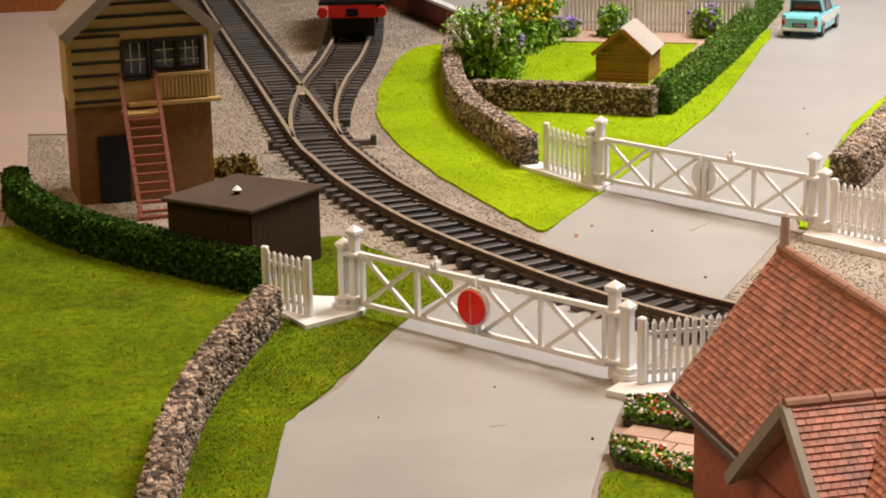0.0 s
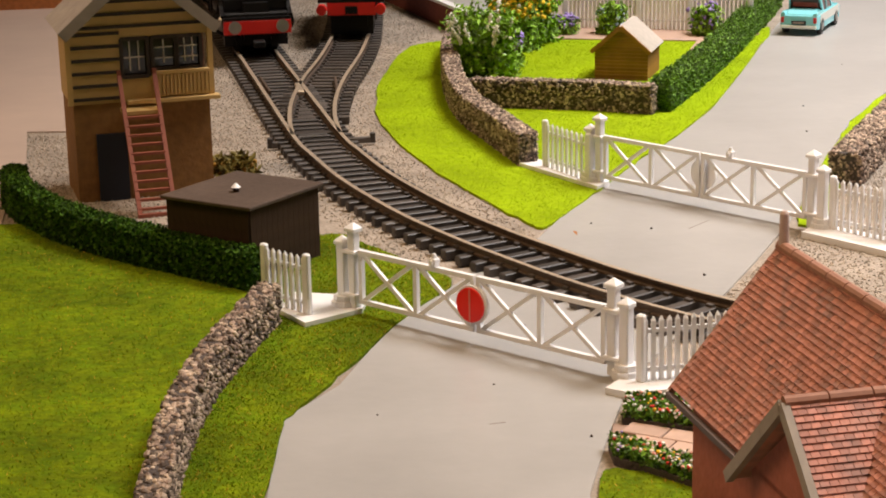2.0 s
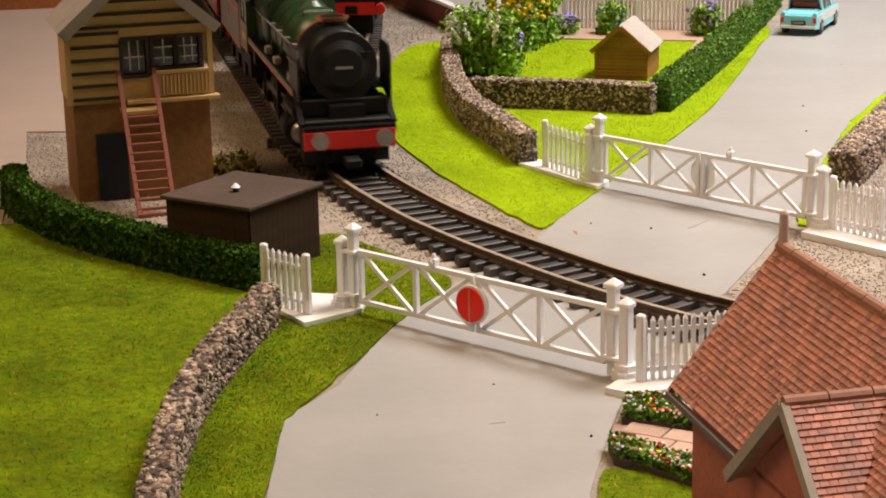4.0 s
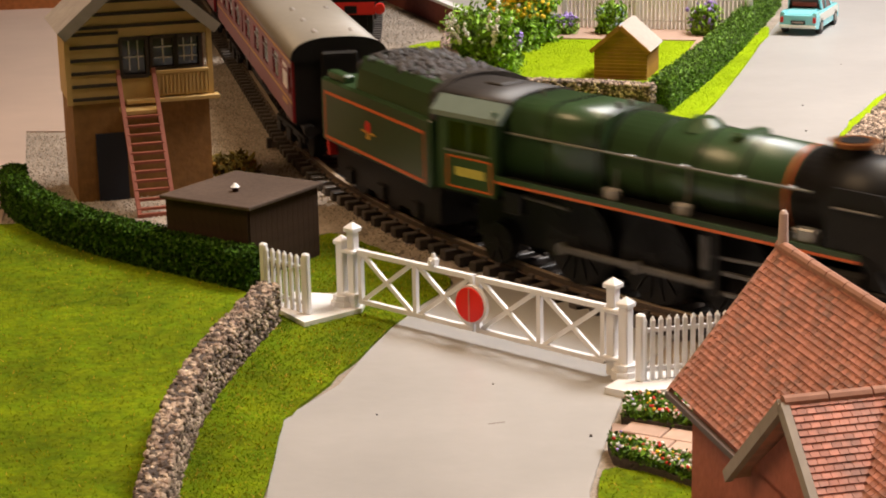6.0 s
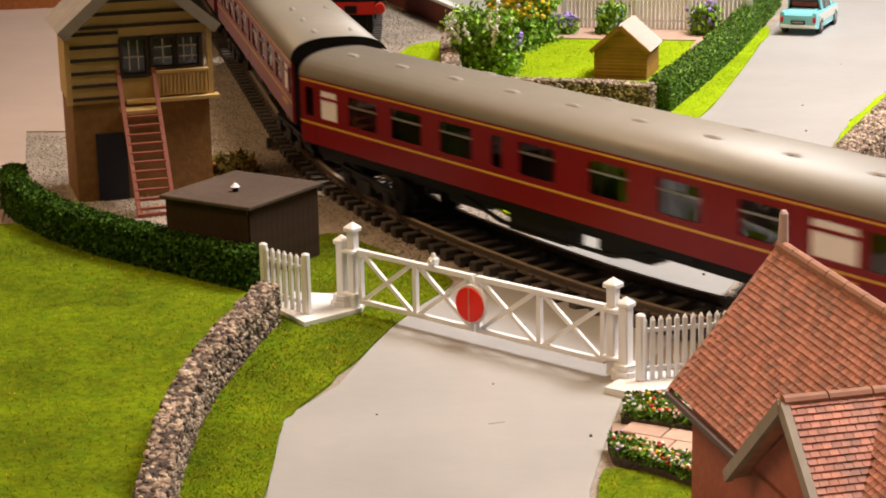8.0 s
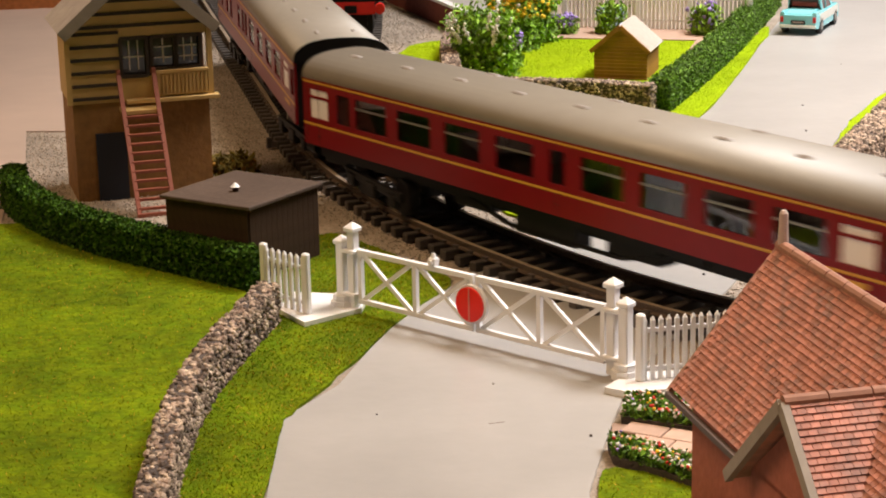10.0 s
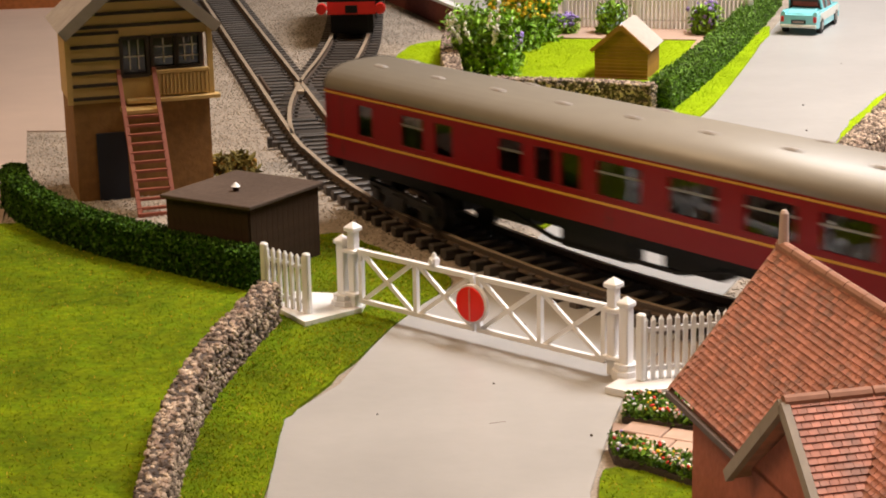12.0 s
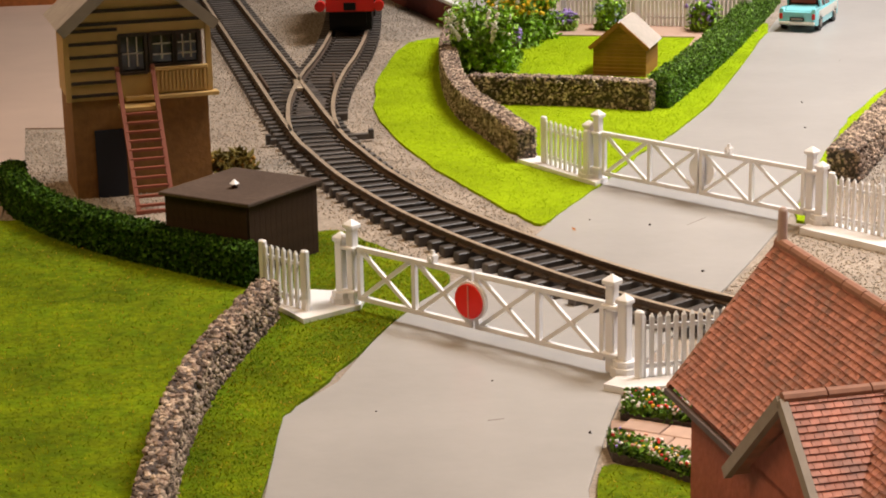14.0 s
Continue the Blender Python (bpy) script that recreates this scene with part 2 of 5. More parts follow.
def blades(poly, n, z, material, high=0.0006):
    p = scatter(poly, n)
    n = len(p)
    ang = rng.uniform(0, 6.283, n)
    w = rng.uniform(0.00010, 0.00022, n)
    lean = rng.normal(0, 0.0004, (n, 2))
    h = high * rng.uniform(0.5, 1.2, n)
    dx, dy = np.cos(ang) * w, np.sin(ang) * w
    v = np.stack([np.stack([p[:, 0] - dx, p[:, 1] - dy, np.full(n, z)], 1), np.stack([p[:, 0] + dx, p[:, 1] + dy, np.full(n, z)], 1),
                  np.stack([p[:, 0] + lean[:, 0], p[:, 1] + lean[:, 1], z + h], 1)], 1).reshape(-1, 3)
    return soup(v.tolist(), (np.arange(n * 3).reshape(-1, 3)).tolist(), material)


def rounded(poly, times=2, wobble=0.0004):
    """An outline with its corners cut and a little unevenness."""
    p = np.array(poly, float)
    for _ in range(times):
        q = np.roll(p, -1, axis=0)
        p = np.stack([p * 0.78 + q * 0.22, p * 0.22 + q * 0.78], 1).reshape(-1, 2)
    p += rng.normal(0, wobble, p.shape)
    return [tuple(v) for v in p]


def smooth_path(points, step):
    """A smooth curve through the points, at even steps of its length."""
    p = np.array(points, float)
    p = np.vstack([2 * p[0] - p[1], p, 2 * p[-1] - p[-2]])
    out = []
    for i in range(1, len(p) - 2):
        d = np.linalg.norm(p[i + 1] - p[i])
        for u in np.linspace(0, 1, max(4, int(d / 0.004)), endpoint=False):
            a, b, c, e = p[i - 1], p[i], p[i + 1], p[i + 2]
            out.append(0.5 * (2 * b + (c - a) * u + (2 * a - 5 * b + 4 * c - e) * u * u + (3 * b - 3 * c + e - a) * u ** 3))
    out.append(p[-2])
    out = np.array(out)
    s = np.concatenate([[0], np.cumsum(np.linalg.norm(np.diff(out, axis=0), axis=1))])
    q = np.arange(0, s[-1], step)
    return np.stack([np.interp(q, s, out[:, 0]), np.interp(q, s, out[:, 1])], 1)


def normals_of(path):
    t = np.gradient(path, axis=0)
    t /= np.linalg.norm(t, axis=1)[:, None]
    return t, np.stack([-t[:, 1], t[:, 0]], 1)

# ---- the room and the baseboard ----


def structure(name, bm, material, label, category, smooth=False):
    ob = part(name, bm, material, smooth=smooth)
    return tagged(ob, label, category, kind="structure")


structure("ground", box(-1.0, 1.25, -0.35, 3.0, -0.03, 0.0), BALLAST, "grey-beige ballast and gravel over a flat baseboard", "ground")
structure("floor", box(-1.2, 1.45, -1.4, 3.2, -0.96, -0.90), PLASTER, "plain pale floor below the baseboard", "floor")
structure("ceiling", box(-1.2, 1.45, -1.4, 3.2, 1.5, 1.55), PLASTER, "plain pale ceiling over the layout", "ceiling")
for wname, b in (("wall_north", (-1.2, 1.45, 3.2, 3.28)), ("wall_south", (-1.2, 1.45, -1.48, -1.4)),
                 ("wall_east", (1.45, 1.53, -1.4, 3.2)), ("wall_west", (-1.28, -1.2, -1.4, 3.2))):
    structure(wname, box(*b, -0.96, 1.55), PLASTER, "plain plastered room wall beyond the layout", "wall")

ROAD_POLY = [(-0.038, 0.28), (-0.038, 0.386), (-0.0385, 0.424), (-0.037, 0.433), (-0.026, 0.454), (-0.019, 0.482), (-0.011, 0.509), (0.006, 0.545),
             (0.014, 0.566), (0.030, 0.589), (0.042, 0.624), (0.056, 0.654), (0.072, 0.695), (0.091, 0.735), (0.112, 0.788), (0.135, 0.864), (0.171, 0.989),
             (0.207, 1.107), (0.27, 1.4), (0.62, 1.4), (0.40, 1.1), (0.190, 0.817), (0.164, 0.760), (0.149, 0.719), (0.129, 0.656), (0.111, 0.603),
             (0.093, 0.558), (0.080, 0.527), (0.066, 0.498), (0.046, 0.455), (0.042, 0.438), (0.036, 0.412), (0.030, 0.382), (0.026, 0.28)]
structure("road", prism(ROAD_POLY, -0.001, 0.0005), ROAD, "smooth grey painted road crossing the railway", "road")
structure("pavement", prism([(-0.7, 0.61), (-0.1445, 0.6210), (-0.1495, 0.655), (-0.1485, 0.681), (-0.166, 0.7705), (-0.1400, 0.7690), (-0.142, 0.80), (-0.155, 1.0), (-0.2, 1.6), (-0.7, 1.6)], -0.001, 0.0006), CARD,
          "pale pinkish painted yard beside the signal box", "pavement")

GRASSES = {
    "field": [(-0.058, 0.28), (-0.0570, 0.36), (-0.0585, 0.395), (-0.0582, 0.422), (-0.0560, 0.452), (-0.0512, 0.480), (-0.0475, 0.503), (-0.0500, 0.530),
              (-0.0574, 0.5419), (-0.0793, 0.560), (-0.1007, 0.5784), (-0.1203, 0.5999), (-0.1347, 0.6195), (-0.145, 0.6205), (-0.32, 0.6205), (-0.32, 0.28)],
    "near_verge": [(-0.056, 0.28), (-0.038, 0.28), (-0.0385, 0.424), (-0.0366, 0.4326), (-0.0240, 0.4667), (-0.019, 0.482), (-0.0111, 0.5088), (0.006, 0.543),
                   (-0.010, 0.565), (-0.022, 0.583), (-0.032, 0.600), (-0.042, 0.595), (-0.050, 0.55), (-0.046, 0.525), (-0.0475, 0.503), (-0.0512, 0.480), (-0.0560, 0.452), (-0.0582, 0.422)],
    "far_verge": [(0.0345, 0.6035), (0.0318, 0.6005), (0.0295, 0.6040), (0.0218, 0.6216), (0.0093, 0.6542), (-0.0023, 0.6854), (-0.0175, 0.737), (-0.0253, 0.7848), (-0.0281, 0.828), (-0.0253, 0.882),
                  (-0.016, 0.960), (0.001, 0.975), (0.03, 0.985), (0.052, 0.972), (0.129, 0.957), (0.150, 0.965), (0.170, 1.000), (0.171, 0.989), (0.135, 0.864), (0.112, 0.788),
                  (0.091, 0.735), (0.072, 0.695), (0.056, 0.654), (0.044, 0.626)],
    "crossing_patch": [(0.111, 0.600), (0.118, 0.595), (0.135, 0.640), (0.140, 0.672), (0.152, 0.70), (0.176, 0.765), (0.205, 0.83), (0.190, 0.817), (0.164, 0.760),
                       (0.149, 0.719), (0.129, 0.656)],
    "cottage_lawn": [(0.028, 0.28), (0.0315, 0.382), (0.036, 0.399), (0.060, 0.375), (0.075, 0.28)],
}
for gname, outline in GRASSES.items():
    poly = rounded(outline)
    n = {"field": 80000, "near_verge": 30000, "far_verge": 60000, "crossing_patch": 6000, "cottage_lawn": 5000}[gname]
    fresh = gname in ("far_verge", "crossing_patch")
    ob = structure("grass", prism(poly, -0.001, 0.0009), GRASS_FRESH if fresh else GRASS,
                   "bright yellow-green flock grass mat" if fresh else "deep green flock grass mat with straw flecks", "grass")
    tuft = part("grass_fibres", blades(poly, n, 0.0008, BLADE_FRESH if fresh else BLADE), BLADE)
    tagged(tuft, "short bright green static grass fibres", "grass", kind="stuff")
    if fresh:
        continue
    dry = part("grass_fibres", blades(poly, n // 14, 0.0008, BLADE_DRY, 0.0007), BLADE_DRY)
    tagged(dry, "sparse straw-brown static grass fibres", "grass", kind="stuff")

# ---- the railway ----
RAIL_Z = 0.006
GAUGE = 0.0165
head = [(-0.488, 2.9), (-0.204, 1.5), (-0.1525, 1.25), (-0.102, 1.0), (-0.0715, 0.85), (-0.0470, 0.7300), (-0.038, 0.696), (-0.0250, 0.655), (-0.0059, 0.6095),
        (0.0115, 0.5770), (0.0274, 0.5515), (0.0422, 0.5295), (0.0597, 0.5075), (0.0729, 0.4935)]
centre = (0.0729 + 0.40 * math.sin(radians(47)), 0.4935 + 0.40 * math.cos(radians(47)))
tail = [(centre[0] + 0.40 * math.cos(radians(a)), centre[1] + 0.40 * math.sin(radians(a))) for a in range(-137 + 6, -20, 6)]
STEP = 0.001
MAIN = smooth_path(head + tail + [(tail[-1][0] + 0.22, tail[-1][1] + 0.60)], STEP)
BRANCH = smooth_path([(-0.0470, 0.7300), (-0.0505, 0.762), (-0.0520, 0.80), (-0.0505, 0.85), (-0.0465, 0.90), (-0.0440, 0.95), (-0.0435, 1.0), (-0.045, 1.1),
                      (-0.05, 1.45)], STEP)


def rail_mesh(path, side, lift=0.0):
    """One rail: foot, web and head along a path."""
    t, n = normals_of(path)
    p = path + n * side
    prof = [(-0.0011, 0.0033), (0.0011, 0.0033), (0.0011, 0.0038), (0.0004, 0.0041), (0.0004, 0.0050), (0.0008, 0.0052), (0.0008, 0.0060), (-0.0008, 0.0060),
            (-0.0008, 0.0052), (-0.0004, 0.0050), (-0.0004, 0.0041), (-0.0011, 0.0038)]
    rings = [[(x + nx * a, y + ny * a, z + lift) for a, z in prof] for (x, y), (nx, ny) in zip(p, n)]
    bm = loft(rings)
    me = mesh_of(bm, RAIL)
    me.materials.append(WEB)
    for f in me.polygons:
        if f.center.z < 0.00595 + lift:
            f.material_index = 1
    return me


def sleeper_mesh(length):
    bm = box(-0.0016, 0.0016, -length / 2, length / 2, 0.0004, 0.0034, bevel=0.0003)
    for s in (-1, 1):
        for o in (-1, 1):
            y = s * GAUGE / 2 + o * 0.0018
            box(-0.0011, 0.0011, y - 0.0007, y + 0.0007, 0.0034, 0.0042, bm=bm)
    return mesh_of(bm, SLEEPER)


def strip(path, half, z0, z1):
    t, n = normals_of(path)
    rings = [[(x + nx * a, y + ny * a, z) for a, z in ((-half, z0), (half, z0), (half - 0.001, z1), (-half + 0.001, z1))] for (x, y), (nx, ny) in zip(path, n)]
    return loft(rings)


def track(name, path, label, spacing, first, last):
    """Track of two rails on sleepers; the sleepers between two lengths of the path are built."""
    tr = thing(name, Matrix(), label, "railway track")
    coarse = path[::4]
    part("rail", rail_mesh(coarse, GAUGE / 2 + 0.0008), RAIL, tr)
    part("rail", rail_mesh(coarse, -GAUGE / 2 - 0.0008), RAIL, tr)
    part("track_bed", strip(coarse, 0.0125, -0.0005, 0.0011), GAP_DARK, tr, "dark strip between the sleepers, painted for shadow and webbing")
    t, n = normals_of(path)
    me = sleeper_mesh(0.030)
    s = first
    while s < last:
        k = int(s / STEP)
        a = math.degrees(math.atan2(t[k][1], t[k][0]))
        part("sleeper", me, SLEEPER, tr, m=pose(path[k][0], path[k][1], 0, 0, 0, a))
        s += spacing
    return tr


def length_at(path, y):
    """The length along a path at which it passes that y (falling)."""
    return STEP * int(np.argmin(np.abs(path[:, 1] - y) + (path[:, 0] > 0.35) * 9))


S_VIEW0, S_VIEW1 = length_at(MAIN, 1.35), length_at(MAIN, 0.40)
track("main_track", MAIN, "curved model track with brown rails on black sleepers", 0.0077, S_VIEW0, S_VIEW1 + 0.12)
track("siding_track", BRANCH, "siding track leaving a turnout, black sleepers", 0.0077, 0.045, 0.62)


def turnout():
    """Frog, check rails, tie bar and its ends."""
    tt = thing("turnout_fittings", Matrix(), "black tie bar and check rails of a turnout", "railway points")
    part("tie_bar", box(-0.020, 0.020, -0.0011, 0.0011, 0.0010, 0.0034, 0.0003), SLEEPER, tt, m=pose(-0.0460, 0.731, 0, 0, 0, 10))
    part("tie_bar", box(-0.009, 0.009, -0.003, 0.003, 0.0010, 0.0039, 0.0003), SLEEPER, tt, m=pose(-0.0478, 0.742, 0, 0, 0, 10))
    for x in (-0.019, 0.0205):
        part("lever_end", box(-0.0010, 0.0010, -0.0012, 0.0012, 0.0010, 0.0050, 0.0003), SLEEPER, tt, m=pose(-0.0460, 0.731, 0, 0, 0, 10) @ pose(x, 0, 0))
    for (x, y, a) in ((-0.0755, 0.838, -78.5), (-0.0445, 0.835, 94)):
        part("check_rail", box(-0.018, 0.018, -0.0006, 0.0006, 0.0036, 0.0059, 0.0002), WEB, tt, m=pose(x, y, 0, 0, 0, a))
    part("frog", box(-0.010, 0.010, -0.0016, 0.0016, 0.0036, 0.00585, 0.0004), RAIL, tt, m=pose(-0.0600, 0.829, 0, 0, 0, -83))


turnout()

# loose ballast chippings along both tracks and the right-hand gravel
chips = scatter([(-0.16, 1.25), (-0.13, 0.85), (-0.10, 0.70), (-0.06, 0.66), (-0.03, 0.605), (-0.012, 0.568), (0.012, 0.566), (0.031, 0.589),
                 (0.015, 0.640), (-0.012, 0.715), (-0.022, 0.775), (-0.028, 0.84), (-0.024, 0.89), (-0.015, 0.97), (0.0, 0.99), (-0.03, 1.25)], 30000)
chips2 = scatter([(0.080, 0.527), (0.112, 0.590), (0.150, 0.70), (0.22, 0.70), (0.2, 0.45), (0.07, 0.47)], 14000)
chips3 = scatter([(-0.14, 0.60), (-0.10, 0.575), (-0.06, 0.56), (-0.04, 0.60), (-0.06, 0.68), (-0.17, 0.78)], 7000)
pl = np.concatenate([chips, chips2, chips3])
near_main = np.min(np.linalg.norm(pl[:, None] - MAIN[None, ::8], axis=2), axis=1) > 0.0135
near_branch = np.min(np.linalg.norm(pl[:, None] - BRANCH[None, ::8], axis=2), axis=1) > 0.0135
pl = pl[near_main & near_branch]
tagged(part("ballast_chippings", lumps(np.column_stack([pl, np.full(len(pl), 0.00015)]), 0.00033, CHIP), CHIP),
       "loose grey and buff ballast chippings", "ballast", kind="stuff")


# ---- stone walls and hedges ----


def stone_wall(points, height, thick, label, singles, size=0.00074):
    """A rough wall along a line: dark core with stones standing out all over it."""
    path = smooth_path(points, 0.002)
    t, n = normals_of(path)
    w = thing("stone_wall", Matrix(), label, "stone wall", "rough stone walls")
    core = [[(x + nx * a, y + ny * a, z) for a, z in ((-thick / 2, 0.0), (thick / 2, 0.0), (thick / 2 - 0.0006, height), (-thick / 2 + 0.0006, height))]
            for (x, y), (nx, ny) in zip(path, n)]
    part("core", loft(core), MORTAR, w, "dark mortar core")
    total = len(path) * 0.002
    out = []
    per = 1.0 / (size * size * 2.3)
    for face, area in (("l", total * height), ("r", total * height), ("t", total * thick), ("a", thick * height), ("b", thick * height)):
        k = int(area * per)
        u = rng.uniform(0, len(path) - 1, k)
        if face == "a":
            u = np.zeros(k)
        if face == "b":
            u = np.full(k, len(path) - 1.0)
        i = np.minimum(u.astype(int), len(path) - 2)
        p, nn = path[i] + (path[i + 1] - path[i]) * (u - i)[:, None], n[i]
        if face in "lr":
            side = (thick / 2) * (1 if face == "l" else -1)
            z = rng.uniform(0.0005, height, k)
            xy = p + nn * side
        elif face == "t":
            z = np.full(k, height)
            xy = p + nn * rng.uniform(-thick / 2, thick / 2, k)[:, None]
        else:
            z = rng.uniform(0.0005, height, k)
            xy = p + nn * rng.uniform(-thick / 2, thick / 2, k)[:, None]
        out.append(np.column_stack([xy, z]))
    places = np.concatenate(out)
    places = places[np.argsort(places[:, 1])]
    one = [lumps(np.zeros((1, 3)), size, STONE_PIECE, (1, 1, 0.9)) for _ in range(6)]
    for q in places[:singles]:
        part("stone", one[int(rng.integers(6))], STONE_PIECE, w, m=pose(*q, *(rng.uniform(0, 360, 3))))
    rest = part("stones", lumps(places[singles:], size, STONE, (1, 1, 0.9)), STONE, w)
    tagged(rest, kind="stuff")
    return w


stone_wall([(-0.0582, 0.30), (-0.0587, 0.360), (-0.0602, 0.395), (-0.0597, 0.422), (-0.0573, 0.452), (-0.0522, 0.480), (-0.0478, 0.503), (-0.0470, 0.5080)], 0.0116, 0.0056,
           "low curving wall of rough grey and brown stones beside the road", 300, 0.00074)
stone_wall([(0.0318, 0.690), (0.0212, 0.7325), (0.0132, 0.7640), (0.0088, 0.7940), (0.0060, 0.838), (0.0056, 0.90), (0.010, 0.955)], 0.0126, 0.0072,
           "low curving rough stone garden wall beside the grass verge", 60, 0.00064)
stone_wall([(0.0135, 0.804), (0.0245, 0.8008), (0.050, 0.7945), (0.064, 0.7903), (0.0885, 0.7785)], 0.0126, 0.0062, "straight dark rough stone garden wall before the shed", 60, 0.00064)
stone_wall([(0.1388, 0.652), (0.1458, 0.668), (0.1676, 0.7185), (0.205, 0.805), (0.23, 0.86)], 0.0116, 0.0110, "rough stone wall along the far side of the road", 60, 0.00066)


def hedge(points, height, thick, label, n, leafmat, leaf=0.0007):
    path = smooth_path(points, 0.002)
    t, nn = normals_of(path)
    h = thing("hedge", Matrix(), label, "hedge", "clipped hedges")
    prof = [(-0.44, 0), (0.44, 0), (0.47, 0.45), (0.38, 0.88), (0.0, 0.95), (-0.38, 0.88), (-0.47, 0.45)]
    rings = [[(x + a * thick * nx, y + a * thick * ny, b * height) for a, b in prof] for (x, y), (nx, ny) in zip(path, nn)]
    part("hedge_core", loft(rings), LEAF_CORE, h, "inner mass, shade between the leaves put into its dark green", smooth=True)
    i = rng.integers(0, len(path), n)
    ends = rng.random(n) < 0.05
    i = np.where(ends, np.where(rng.random(n) < 0.5, 0, len(path) - 1), i)
    ang = rng.uniform(-0.35, math.pi + 0.35, n)
    a = np.clip(np.cos(ang) * 0.62, -0.48, 0.48) * thick
    z = np.clip(np.sin(ang) * 0.75 + 0.28, 0.02, 1.0) * height
    side = rng.random(n) < 0.6
    a = np.where(side, np.sign(a) * thick * 0.47, a)
    z = np.where(side | ends, rng.uniform(0.02, 1.0, n) * height, z)
    a = np.where(ends, rng.uniform(-0.47, 0.47, n) * thick, a)
    xy = path[i] + nn[i] * a[:, None] + rng.normal(0, 0.0005, (n, 2))
    leaves = part("leaves", flakes(np.column_stack([xy, z + rng.normal(0, 0.0003, n)]), leaf, leafmat), leafmat, h)
    tagged(leaves, "small green leaves", kind="stuff")
    return h


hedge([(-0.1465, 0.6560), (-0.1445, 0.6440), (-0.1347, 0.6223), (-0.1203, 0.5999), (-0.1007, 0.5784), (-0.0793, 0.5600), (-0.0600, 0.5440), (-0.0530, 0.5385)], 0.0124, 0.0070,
      "long clipped green hedge round the field, dim light painted into its leaves", 52000, LEAF_SHADED)
hedge([(0.0905, 0.7835), (0.1113, 0.8395), (0.1353, 0.909), (0.1520, 0.962), (0.1664, 1.0088), (0.186, 1.075)], 0.0142, 0.0085, "tall green clipped hedge beside the far road", 48000, LEAF)

# ---- crossing gates ----


def post(parent, name, x, y, half, high, cap, foot=0.0, label=""):
    """A square post with a moulded cap, its foot on the plate."""
    p = part(name, box(x - half, x + half, y - half, y + half, 0.0012, high, 0.0003), WHITE, parent, label)
    bm = box(x - cap, x + cap, y - cap, y + cap, high - 0.0012, high, 0.0002)
    bmesh.ops.create_cone(bm, cap_ends=True, segments=4, radius1=cap * 1.3, radius2=0.0001, depth=0.0014,
                          matrix=pose(x, y, high + 0.0007, 0, 0, 45))
    part("cap", bm, WHITE, p)
    if foot:
        bm = cyl((x, y, 0.0012), (x, y, 0.0036), foot, n=8)
        cyl((x, y, 0.0036), (x, y, 0.0052), foot * 0.82, n=8, bm=bm)
        part("plinth", bm, WHITE, p)
    return p


def gate_pair(label, p0, p1, disc, lamp_at):
    """Two braced gate leaves closed between tall posts, from p0 to p1."""
    a = math.degrees(math.atan2(p1[1] - p0[1], p1[0] - p0[0]))
    ln = math.hypot(p1[0] - p0[0], p1[1] - p0[1])
    g = thing("crossing_gate", pose(p0[0], p0[1], 0, 0, 0, a), label, "crossing gate", "level crossing gates")
    lo, hi = 0.0042, 0.0182
    for side, (x0, x1) in enumerate(((0.0022, ln / 2 - 0.0004), (ln / 2 + 0.0004, ln - 0.0022))):
        leaf = part("gate_leaf", bar((x0, 0, hi), (x1, 0, hi), 0.0013, 0.0016), WHITE, g)
        part("bottom_rail", bar((x0, 0, lo), (x1, 0, lo), 0.0012, 0.0015), WHITE, leaf)
        for x in (x0 + 0.0006, (x0 + x1) / 2, x1 - 0.0006):
            part("stile", bar((x, 0, lo), (x, 0, hi), 0.0013, 0.0013), WHITE, leaf)
        mid = (x0 + x1) / 2
        for u, v in ((x0, mid), (mid, x1)):
            part("brace", bar((u + 0.0008, 0.0001, lo), (v - 0.0008, 0.0001, hi), 0.0011, 0.0009), WHITE, leaf)
            part("brace", bar((u + 0.0008, -0.0001, hi), (v - 0.0008, -0.0001, lo), 0.0011, 0.0009), WHITE, leaf)
    zc = (lo + hi) / 2 + 0.0002
    part("target_disc", cyl((ln / 2, -disc * 0.0010, zc), (ln / 2, -disc * 0.0021, zc), 0.0052, n=40), WHITE, g)
    if disc > 0:
        d = part("red_target", cyl((ln / 2 - 0.0002, -0.0020, zc), (ln / 2 - 0.0002, -0.0026, zc), 0.0046, n=40), RED_DISC, g, "glossy red warning disc")
        part("centre_line", box(ln / 2 - 0.0004, ln / 2, -0.0028, -0.0025, zc - 0.0043, zc + 0.0043), mat("pale_red", (0.70, 0.22, 0.17), 0.4), d)
    lx = ln * lamp_at
    bm = box(lx - 0.0011, lx + 0.0011, -0.0011, 0.0011, hi + 0.0005, hi + 0.0030, 0.0003)
    cyl((lx, 0, hi + 0.0030), (lx, 0, hi + 0.0041), 0.0008, 0.0005, n=8, bm=bm)
    cyl((lx, -0.0016, hi + 0.0018), (lx, 0.0016, hi + 0.0018), 0.0007, n=10, bm=bm)
    part("gate_lamp", bm, WHITE, g, "small white gate lamp")
    return g, a, ln


